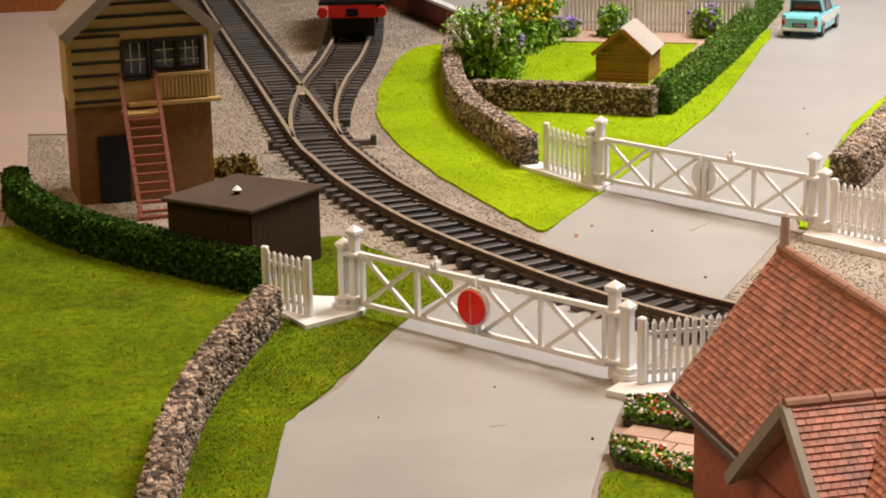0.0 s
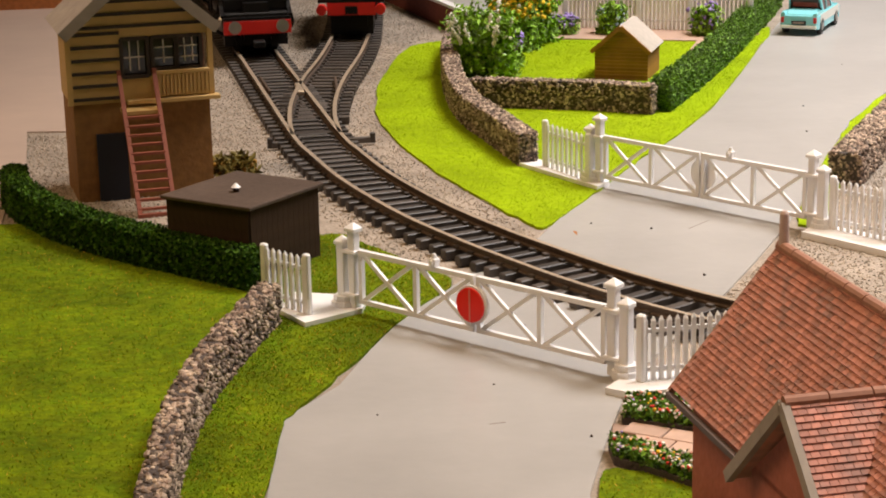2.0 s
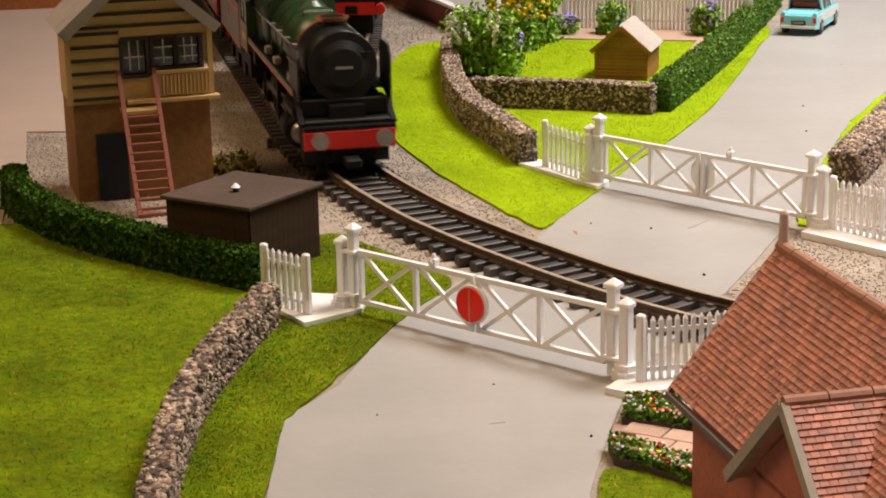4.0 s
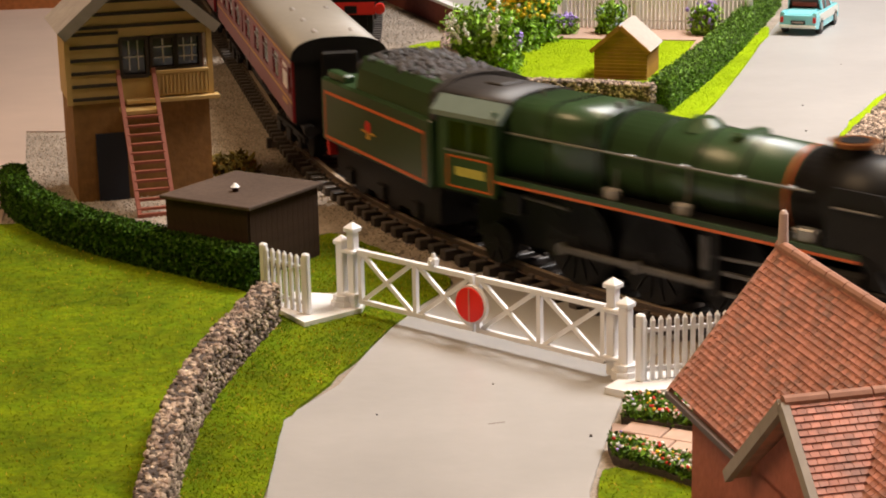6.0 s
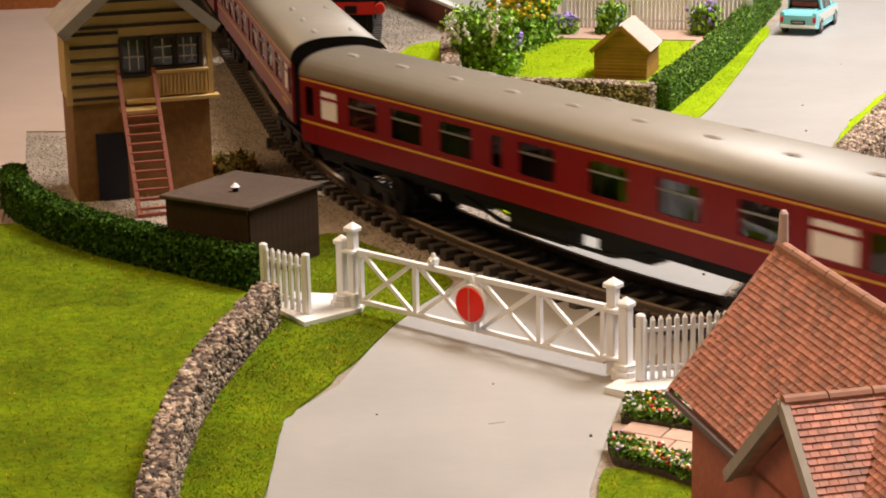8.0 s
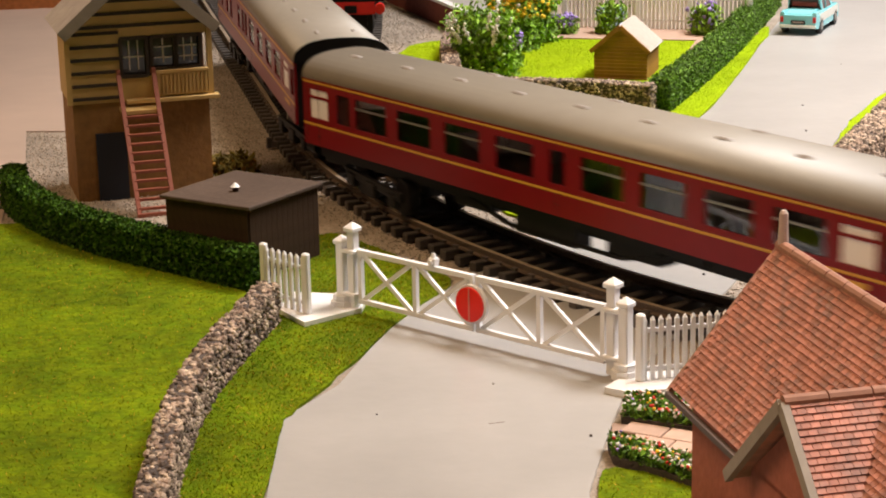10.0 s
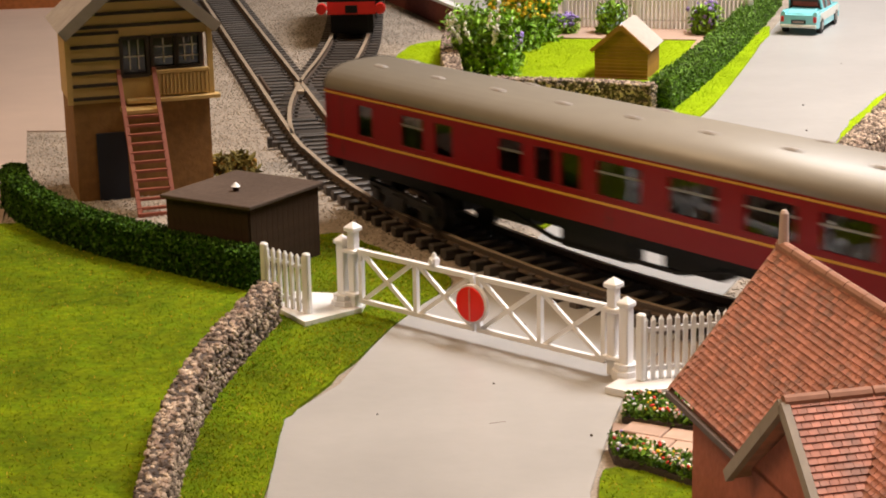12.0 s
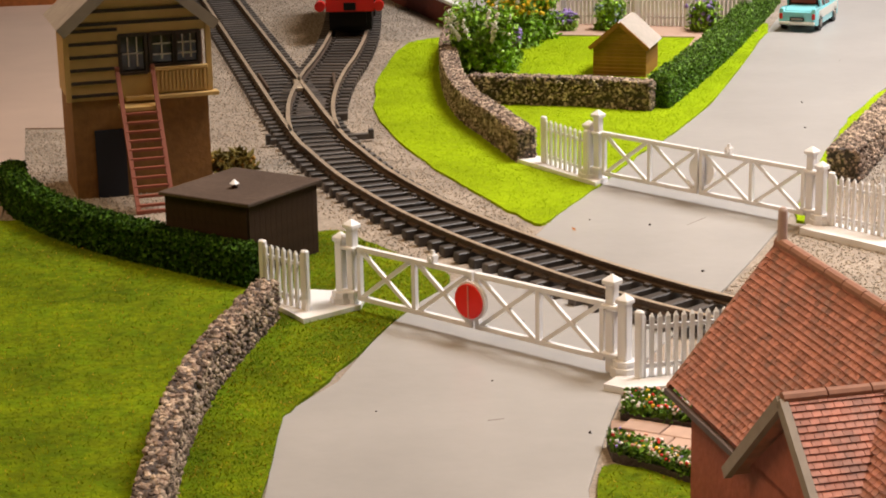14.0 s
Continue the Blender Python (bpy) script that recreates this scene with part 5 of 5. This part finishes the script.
def engine():
    e = thing("steam_locomotive", Matrix(), "green express steam locomotive with black smokebox", "locomotive")
    # local x: buffer beam front at +0.081, cab rear at -0.080; a high running plate over exposed wheels
    f, r = 0.0810, -0.0800
    zb, run = 0.0424, 0.0338
    back, front = 0.0129, 0.0119
    part("frames", box(r + 0.004, f - 0.004, -0.0060, 0.0060, RAIL_Z + 0.006, run - 0.004), BLACK, e)
    part("running_plate", box(-0.057, f - 0.016, -0.0165, 0.0165, run - 0.0006, run), BLACK, e)
    for s in (-1, 1):
        ya, yb = sorted((s * 0.0165, s * 0.0171))
        v = part("valance", box(-0.057, f - 0.016, ya, yb, run - 0.0020, run + 0.0003), GREEN, e)
        ya, yb = sorted((s * 0.0171, s * 0.01725))
        part("orange_line", box(-0.057, f - 0.016, ya, yb, run - 0.0019, run - 0.0012), ORANGE, v, "orange lining")
        drop = [(f - 0.0165, run), (f - 0.012, run - 0.0018), (f - 0.008, run - 0.0075), (f - 0.002, run - 0.0098)]
        for (x0, z0), (x1, z1) in zip(drop, drop[1:]):
            part("drop_plate", bar((x0, s * 0.0160, z0), (x1, s * 0.0160, z1), 0.0012, 0.0018), BLACK, e)
        cy = part("cylinder", cyl((f - 0.036, s * 0.0140, RAIL_Z + 0.0125), (f - 0.017, s * 0.0140, RAIL_Z + 0.0125), 0.0056, n=18), BLACK, e)
        part("cylinder_end", cyl((f - 0.017, s * 0.0140, RAIL_Z + 0.0125), (f - 0.0160, s * 0.0140, RAIL_Z + 0.0125), 0.0040, 0.0030, n=16), STEEL, cy)
        part("valve_chest", cyl((f - 0.038, s * 0.0140, RAIL_Z + 0.0202), (f - 0.015, s * 0.0140, RAIL_Z + 0.0202), 0.0036, n=14), BLACK, cy)
        for z in (0.0152, 0.0098):
            part("slide_bar", box(f - 0.058, f - 0.036, s * 0.0150 - 0.0006, s * 0.0150 + 0.0006, RAIL_Z + z - 0.0005, RAIL_Z + z + 0.0005), DULLSTEEL, e)
        part("crosshead", box(f - 0.049, f - 0.043, s * 0.0150 - 0.0009, s * 0.0150 + 0.0009, RAIL_Z + 0.0095, RAIL_Z + 0.0155, 0.0003), DULLSTEEL, e)
        part("slide_bar_bracket", box(f - 0.0605, f - 0.0585, s * 0.0145 - 0.0022, s * 0.0145 + 0.0022, RAIL_Z + 0.0090, run - 0.002), BLACK, e)
        part("valve_rod", bar((f - 0.038, s * 0.0150, RAIL_Z + 0.0200), (f - 0.062, s * 0.0150, RAIL_Z + 0.0188), 0.0008, 0.0008), DULLSTEEL, e)
        part("link", bar((f - 0.064, s * 0.0150, RAIL_Z + 0.0238), (f - 0.064, s * 0.0150, RAIL_Z + 0.0150), 0.0018, 0.0008), DULLSTEEL, e)
        # smoke deflectors with cut upper corners
        plate = [(f - 0.0265, run - 0.001), (f - 0.0075, run - 0.003), (f - 0.0072, 0.0465), (f - 0.0095, 0.0492), (f - 0.0240, 0.0492), (f - 0.0265, 0.0470)]
        d = part("smoke_deflector", loft([[(x, s * 0.0157, z) for x, z in plate], [(x, s * 0.0164, z) for x, z in plate]]), SMOKEBOX, e, "black smoke deflector plate")
        part("deflector_rail", cyl((f - 0.0235, s * 0.0170, 0.0445), (f - 0.0110, s * 0.0170, 0.0445), 0.0003, n=6), STEEL, d)
        part("boiler_rail", cyl((-0.056, s * 0.0143, 0.0462), (f - 0.033, s * 0.0136, 0.0462), 0.00035, n=6), STEEL, e)
        for x in (-0.044, -0.028, -0.010, 0.008, 0.026, 0.042):
            part("rail_knob", cyl((x, s * 0.0116, 0.0462), (x, s * 0.0144, 0.0462), 0.0004, n=6), STEEL, e)
        # boxes and pipes above the running plate
        for x in (-0.0175, 0.0070):
            b = part("lubricator", box(x, x + 0.0044, s * 0.0145 - 0.0014, s * 0.0145 + 0.0014, run, run + 0.0030, 0.0004), GREY, e, "pale grey lubricator box")
            part("lubricator_pipe", cyl((x + 0.0025, s * 0.0135, run + 0.0030), (x + 0.0020, s * 0.0118, 0.0462), 0.0003, n=6), STEEL, b)
        part("step", box(0.0455, 0.0510, s * 0.0146 - 0.0016, s * 0.0146 + 0.0016, run, run + 0.0036, 0.0004), STEEL, e)
        part("injector_pipe", cyl((-0.055, s * 0.0140, run - 0.0045), (-0.032, s * 0.0140, run - 0.0055), 0.0007, n=8), DULLSTEEL, e)
        part("injector", box(-0.056, -0.049, s * 0.0140 - 0.0016, s * 0.0140 + 0.0016, run - 0.0105, run - 0.0035, 0.0005), BLACK, e)
    part("boiler", cyl((-0.020, 0, zb), (0.0405, 0, zb), back, front, n=40), GREEN, e)
    for x in (-0.0195, -0.0045, 0.0105, 0.0255, 0.0395):
        rr = back + (front - back) * (x + 0.020) / 0.0605
        part("boiler_band", cyl((x - 0.0004, 0, zb), (x + 0.0004, 0, zb), rr * 1.010, n=40), ORANGE if x > 0.03 else BLACK, e)
    sm = part("smokebox", cyl((0.0405, 0, zb), (f - 0.0095, 0, zb), front, n=40), SMOKEBOX, e, "black smokebox")
    part("smokebox_rim", cyl((f - 0.0103, 0, zb), (f - 0.0093, 0, zb), front * 1.02, n=40), SMOKEBOX, sm)
    part("smokebox_door", cyl((f - 0.0095, 0, zb), (f - 0.0075, 0, zb), front * 0.82, front * 0.55, n=30), SMOKEBOX, sm)
    part("door_handle", box(f - 0.0076, f - 0.0068, -0.0030, 0.0030, zb - 0.0004, zb + 0.0004), STEEL, sm)
    for z in (-0.0045, 0.0045):
        part("door_hinge", box(f - 0.0090, f - 0.0080, 0.0015, 0.0098, zb + z - 0.0005, zb + z + 0.0005), BLACK, sm)
    part("front_apron", box(f - 0.0165, f - 0.0030, -0.0152, 0.0152, RAIL_Z + 0.0105, run - 0.0085, 0.0006), BLACK, e)
    part("front_casing", box(f - 0.0165, f - 0.0085, -0.0152, 0.0152, run - 0.0085, run - 0.0022, 0.0006), BLACK, e)
    part("saddle", box(f - 0.034, f - 0.016, -0.0080, 0.0080, run - 0.006, zb - 0.007), BLACK, e)
    ch = part("chimney", cyl((0.0510, 0, zb + 0.0100), (0.0510, 0, zb + 0.0136), 0.0056, 0.0050, n=24), SMOKEBOX, e)
    part("chimney_cap", cyl((0.0510, 0, zb + 0.0134), (0.0510, 0, zb + 0.0147), 0.0054, 0.0061, n=24), COPPER, ch, "polished copper cap")
    part("chimney_bore", cyl((0.0510, 0, zb + 0.0146), (0.0510, 0, zb + 0.01485), 0.0042, n=20), BLACK, ch)
    part("dome", cyl((0.004, 0, zb + 0.0110), (0.004, 0, zb + 0.0142), 0.0066, 0.0030, n=24), GREEN, e)
    part("top_feed", box(0.0170, 0.0215, -0.0060, 0.0060, zb + 0.0095, zb + 0.0128, 0.0008), GREEN, e)
    for y in (-0.0024, 0.0024):
        part("safety_valve", cyl((-0.024, y, zb + 0.0120), (-0.024, y, zb + 0.0148), 0.0011, 0.0009, n=10), STEEL, e)
    part("whistle", cyl((-0.052, -0.003, zb + 0.0128), (-0.052, -0.003, zb + 0.0152), 0.0006, n=8), STEEL, e)

    def fire(x, w, z1):
        return [(x, -w, run), (x, w, run), (x, w, z1 - 0.0062), (x, w * 0.95, z1 - 0.0032), (x, w * 0.80, z1 - 0.0010), (x, w * 0.55, z1), (x, -w * 0.55, z1), (x, -w * 0.80, z1 - 0.0010),
                (x, -w * 0.95, z1 - 0.0032), (x, -w, z1 - 0.0062)]

    part("firebox", loft([fire(-0.058, 0.0138, 0.0556), fire(-0.020, 0.0135, 0.0558)]), GREEN, e)
    for x in (-0.0215, -0.040):
        part("firebox_band", loft([fire(x - 0.0004, 0.01366, 0.0560), fire(x + 0.0004, 0.01366, 0.0560)]), BLACK, e)
    # cab: sides with two windows, panelled below, sloping eaves
    c0, c1 = r, -0.0570
    cab = part("cab", box(c1 - 0.0012, c1, -0.0170, 0.0170, 0.0280, 0.0520), GREEN, e)
    for s in (-1, 1):
        ya, yb = sorted((s * 0.0168, s * 0.0176))
        part("cab_side", box(c0, c1, ya, yb, 0.0275, 0.0392), GREEN, cab)
        for x0, x1 in ((c0, c0 + 0.0042), (c0 + 0.0118, c0 + 0.0130), (c1 - 0.0026, c1)):
            part("cab_side", box(x0, x1, ya, yb, 0.0392, 0.0475), GREEN, cab)
        part("cab_side", box(c0, c1, ya, yb, 0.0475, 0.0492), GREEN, cab)
        part("cab_window", box(c0 + 0.0042, c1 - 0.0026, s * 0.0171 - 0.0002, s * 0.0171 + 0.0002, 0.0392, 0.0475), GLASS, cab)
        part("window_rail", box(c0 + 0.0030, c1 - 0.0020, *sorted((s * 0.0176, s * 0.0180)), 0.0388, 0.0393), STEEL, cab)
        ya, yb = sorted((s * 0.0176, s * 0.01772))
        for z in (0.0372, 0.0284):
            part("orange_line", box(c0 + 0.0035, c1 - 0.0012, ya, yb, z, z + 0.0005), ORANGE, cab)
        for x in (c0 + 0.0035, c1 - 0.0017):
            part("orange_line", box(x, x + 0.0005, ya, yb, 0.0284, 0.0377), ORANGE, cab)
        part("number_panel", box(c0 + 0.0070, c1 - 0.0040, ya, yb + 0.0001, 0.0320, 0.0346), mat("number_gold", (0.50, 0.42, 0.08), 0.4), cab, "pale gold number panel")
        # Roof side paler than GREEN: the lamp's reflection is put into its colour
        panel = [[(x, s * 0.0180, 0.0486), (x, s * 0.0176, 0.0500), (x, s * 0.0134, 0.0541), (x, s * 0.0126, 0.0530), (x, s * 0.0168, 0.0488)] for x in (c0 - 0.003, c1 + 0.002)]
        part("roof_side", loft(panel), mat("cab_eave", (0.16, 0.20, 0.17), 0.22, vary=0.06), e, "glossy sloping side of the cab roof, lamp reflection painted as pale green")
    part("cab_floor", box(c0, c1, -0.0168, 0.0168, 0.0265, 0.0280), BLACK, cab)
    part("cab_fittings", box(c1 - 0.0060, c1 - 0.0012, -0.0120, 0.0120, 0.0280, 0.0490), BLACK, cab)
    rf = [[(x, 0.0134 * math.cos(a), 0.0537 + 0.0030 * math.sin(a)) for a in np.linspace(0, math.pi, 13)] for x in (c0 - 0.004, c1 + 0.002)]
    part("cab_roof", loft(rf), CABROOF, e, "sooty black cab roof")
    part("roof_vent", box(c0 + 0.006, c0 + 0.013, -0.0045, 0.0045, 0.0564, 0.0572, 0.0003), CABROOF, e)
    # front
    bb = part("buffer_beam", box(f - 0.0022, f, -0.0160, 0.0160, RAIL_Z + 0.0095, RAIL_Z + 0.0160, 0.0003), BEAM, e, "bright red buffer beam")
    for s in (-1, 1):
        part("buffer", cyl((f, s * 0.0112, RAIL_Z + 0.0138), (f + 0.0050, s * 0.0112, RAIL_Z + 0.0138), 0.0013, n=12), BEAM, bb)
        part("buffer_head", cyl((f + 0.0050, s * 0.0112, RAIL_Z + 0.0138), (f + 0.0060, s * 0.0112, RAIL_Z + 0.0138), 0.0030, n=16), STEEL, bb)
    part("front_plate", box(f - 0.020, f, -0.0160, 0.0160, RAIL_Z + 0.0164, RAIL_Z + 0.0174), BLACK, e)
    part("front_coupling", box(f, f + 0.007, -0.0028, 0.0028, RAIL_Z + 0.004, RAIL_Z + 0.007, 0.0004), BLACK, e)
    part("steps", box(f - 0.016, f - 0.008, -0.0150, 0.0150, RAIL_Z + 0.003, RAIL_Z + 0.0105), BLACK, e)
    # wheels
    drive = wheel_mesh(0.0122, spokes=14)
    for x in (0.024, -0.004, -0.032):
        w = wheelset("driving_wheelset", drive, e, m=pose(x, 0, RAIL_Z + 0.0122))
        WHEELS.append((w, 0.0122, (x, 0, RAIL_Z + 0.0122)))
    small = wheel_mesh(0.0060, spokes=8)
    for x in (0.068, 0.044, -0.064):
        w = wheelset("carrying_wheelset", small, e, m=pose(x, 0, RAIL_Z + 0.0060))
        WHEELS.append((w, 0.0060, (x, 0, RAIL_Z + 0.0060)))
    rods = []
    for s in (-1, 1):
        bm = box(-0.034, 0.026, -0.0005, 0.0005, -0.0009, 0.0009, 0.0002)
        for x in (0.024, -0.004, -0.032):
            cyl((x, -0.0008, 0), (x, 0.0008, 0), 0.0018, n=12, bm=bm)
        rods.append((part("coupling_rod", bm, DULLSTEEL, e, "steel coupling rod", m=pose(0, s * 0.0128, RAIL_Z + 0.0122)), s))
    return e, rods


def tender():
    t = thing("tender", Matrix(), "green lined tender loaded with coal", "tender")
    f, r = 0.0440, -0.0395
    lo, hi = 0.0228, 0.0440
    part("frames", box(r + 0.002, f - 0.002, -0.0135, 0.0135, RAIL_Z + 0.005, lo), BLACK, t)
    part("tank", box(r, f, -0.0178, 0.0178, lo, hi, 0.0008), GREEN, t)
    part("side_sheet", loft([[(x, -0.0162, hi - 0.0004), (x, 0.0162, hi - 0.0004), (x, 0.0150, 0.0505), (x, 0.0128, 0.0540), (x, -0.0128, 0.0540), (x, -0.0150, 0.0505)] for x in (r + 0.026, f - 0.001)]), GREEN, t)
    rim = [[(x, 0.0155 * math.cos(a), 0.0505 + 0.0050 * math.sin(a)) for a in np.linspace(0, math.pi, 11)] for x in (r + 0.0250, r + 0.0268)]
    part("coal_rim", loft(rim), CABROOF, t)
    rim = [[(x, 0.0168 * math.cos(a), 0.0500 + 0.0070 * math.sin(a)) for a in np.linspace(0, math.pi, 11)] + [(x, -0.0168, hi), (x, 0.0168, hi)] for x in (f - 0.0012, f + 0.0022)]
    part("coal_rim", loft(rim), CABROOF, t, "black arched front plate")
    n = 420
    px, py = rng.uniform(r + 0.028, f - 0.003, n), rng.uniform(-0.0122, 0.0122, n)
    pz = 0.0524 + 0.0018 * np.cos(py / 0.0130 * 1.4) + rng.uniform(-0.0004, 0.0008, n)
    tagged(part("coal", lumps(np.column_stack([px, py, pz]), 0.0016, COAL), COAL, t, "heap of dull black coal"), kind="stuff")
    part("filler", cyl((r + 0.009, 0, hi), (r + 0.009, 0, hi + 0.0030), 0.0040, n=16), GREEN, t)
    part("tool_box", box(r + 0.003, r + 0.017, -0.0165, -0.0125, hi, hi + 0.0026, 0.0005), GREEN, t)
    for s in (-1, 1):
        ya, yb = sorted((s * 0.0178, s * 0.01793))
        part("orange_line", box(r + 0.003, f - 0.003, ya, yb, hi - 0.0050, hi - 0.0040), ORANGE, t, "orange lining")
        part("orange_line", box(r + 0.003, f - 0.003, ya, yb, lo + 0.0012, lo + 0.0022), ORANGE, t, "orange lining")
        for x in (r + 0.003, f - 0.0036):
            part("orange_line", box(x, x + 0.0006, ya, yb, lo + 0.0022, hi - 0.0040), ORANGE, t)
        crest = part("emblem", cyl((-0.001, s * 0.0178, 0.0336), (-0.001, s * 0.0180, 0.0336), 0.0021, n=20), BEAM, t, "small red and yellow emblem")
        part("emblem_base", cyl((-0.001, s * 0.0178, 0.0308), (-0.001, s * 0.01802, 0.0308), 0.0019, n=3), GOLD, crest)
        part("emblem_bar", box(-0.0065, 0.0045, ya, yb, 0.0316, 0.0322), GOLD, crest)
        for x in (-0.026, 0.0, 0.026):
            part("axle_box", box(x - 0.003, x + 0.003, s * 0.0138 - 0.001, s * 0.0138 + 0.001, RAIL_Z + 0.004, RAIL_Z + 0.009, 0.0004), BLACK, t)
    me = wheel_mesh(0.0070)
    for x in (-0.026, 0.0, 0.026):
        w = wheelset("wheelset", me, t, m=pose(x, 0, RAIL_Z + 0.0070))
        WHEELS.append((w, 0.0070, (x, 0, RAIL_Z + 0.0070)))
    part("rear_beam", box(r - 0.0015, r, -0.0155, 0.0155, RAIL_Z + 0.0110, RAIL_Z + 0.0165), BEAM, t)
    for s in (-1, 1):
        part("buffer", cyl((r - 0.0045, s * 0.0112, RAIL_Z + 0.0138), (r - 0.0015, s * 0.0112, RAIL_Z + 0.0138), 0.0024, n=12), BLACK, t)
    part("drawbar", box(f - 0.002, f + 0.010, -0.003, 0.003, RAIL_Z + 0.008, RAIL_Z + 0.0105), BLACK, t)
    return t


def round_off(thing_ob, names):
    """Shade the barrels smooth and keep their flat ends."""
    for ch in thing_ob.children_recursive:
        if ch.type == "MESH" and ch.name.split(".")[0] in names:
            for p in ch.data.polygons:
                p.use_smooth = abs(p.normal.x) < 0.6


ENGINE, RODS = engine()
round_off(ENGINE, ("boiler", "smokebox", "boiler_band", "cab_roof", "firebox", "cylinder"))
TENDER = tender()


def standing_engine():
    e = thing("tank_locomotive", pose(-0.0415, 1.017, 0, 0, 0, -91), "black engine with a red buffer beam on the siding", "locomotive")
    f = 0.055
    part("frames", box(-0.06, f - 0.002, -0.0080, 0.0080, RAIL_Z + 0.003, 0.0245), BLACK, e)
    part("footplate", box(-0.06, f, -0.0165, 0.0165, 0.0228, 0.0245), BLACK, e)
    part("smokebox", cyl((-0.01, 0, 0.038), (f - 0.010, 0, 0.038), 0.0120, n=28), SMOKEBOX, e)
    part("side_tank", box(-0.05, 0.020, -0.0165, 0.0165, 0.0245, 0.0430, 0.001), BLACK, e)
    part("chimney", cyl((f - 0.020, 0, 0.048), (f - 0.020, 0, 0.0565), 0.0040, n=18), SMOKEBOX, e)
    b = part("buffer_beam", box(f - 0.0015, f, -0.0120, 0.0120, RAIL_Z + 0.0105, RAIL_Z + 0.0168), BEAM, e, "red buffer beam")
    part("coupling_plate", box(f, f + 0.0006, -0.0030, 0.0030, RAIL_Z + 0.0112, RAIL_Z + 0.0150), BLACK, b)
    for s in (-1, 1):
        part("buffer", cyl((f, s * 0.0145, RAIL_Z + 0.0138), (f + 0.0048, s * 0.0145, RAIL_Z + 0.0138), 0.0026, n=14), BEAM, b)
    part("guard_plate", box(f - 0.006, f - 0.003, -0.0105, 0.0105, RAIL_Z + 0.0008, RAIL_Z + 0.0105), BLACK, e)
    me = wheel_mesh(0.0090)
    for x in (0.03, 0.0, -0.03):
        wheelset("wheelset", me, e, m=pose(x, 0, RAIL_Z + 0.0090))


standing_engine()

# ---- the train's run along the main track ----
MAIN_N = len(MAIN)


def on_track(s):
    k = min(max(s / STEP, 0), MAIN_N - 2)
    i = int(k)
    return MAIN[i] + (MAIN[i + 1] - MAIN[i]) * (k - i)


def heading(s):
    d = on_track(s + 0.004) - on_track(s - 0.004)
    return math.degrees(math.atan2(d[1], d[0]))


S_REF = length_at(MAIN, 0.5160)


RUN = [(0.0, -0.7780), (1.5, -0.5755), (2.4, -0.4520), (3.2, -0.3480), (5.3, -0.0755), (6.5, 0.0893), (7.5, 0.2305), (8.2, 0.3265), (10.3, 0.6235), (11.0, 0.7240),
       (12.5, 0.9590), (13.0, 1.0330), (14.0, 1.1800)]
RUN_T, RUN_S = np.array(RUN).T
RUN_FINE = np.linspace(0, SECONDS, 1401)
RUN_LINE = np.convolve(np.pad(np.interp(RUN_FINE, RUN_T, RUN_S), 60, mode="reflect", reflect_type="odd"), np.ones(121) / 121, mode="valid")


def front_at(t):
    """The length along the track that the engine's front has reached at t seconds."""
    return S_REF + ENGINE_L / 2 + float(np.interp(t, RUN_FINE, RUN_LINE))


# vehicle, front gap behind the engine's front, pivot spread
OFFSETS = [(ENGINE, ENGINE_L / 2, 0.028), (TENDER, ENGINE_L + 0.0525, 0.026)]
for i, (c, bs) in enumerate(COACHES):
    OFFSETS.append((c, ENGINE_L / 2 + 0.328 + i * 0.2785, PIVOT))


def motions():
    times = [round(i * 0.1, 1) for i in range(141)]
    angles = {}
    for veh, gap, piv in OFFSETS:
        rows, turns = [], []
        for t in times:
            s = front_at(t) - gap
            a, b = on_track(s + piv), on_track(s - piv)
            yaw = math.degrees(math.atan2(a[1] - b[1], a[0] - b[0]))
            rows.append((t, pose((a[0] + b[0]) / 2, (a[1] + b[1]) / 2, 0, 0, 0, yaw)))
            turns.append((t, yaw, s))
        walk(veh, rows)
        angles[veh.name] = turns
    for c, bs in COACHES:
        for bg, sgn in zip(bs, (1, -1)):
            walk(bg, [(t, pose(sgn * PIVOT, 0, 0, 0, 0, (heading(s + sgn * PIVOT) - yaw + 180) % 360 - 180)) for t, yaw, s in angles[c.name]])
    fine = [i / FPS for i in range(int(SECONDS * FPS) + 1)]
    for w, r, place in WHEELS:
        walk(w, [(t, pose(*place, 0, math.degrees((front_at(t) - front_at(0)) / r), 0)) for t in (times if r > 0.01 else fine)])
    for rod, s in RODS:
        rows = []
        for t in times:
            a = (front_at(t) - front_at(0)) / 0.0122 + (0 if s > 0 else 1.571)
            rows.append((t, pose(0.0042 * math.sin(a), s * 0.0128, RAIL_Z + 0.0122 + 0.0042 * math.cos(a))))
        walk(rod, rows)


motions()
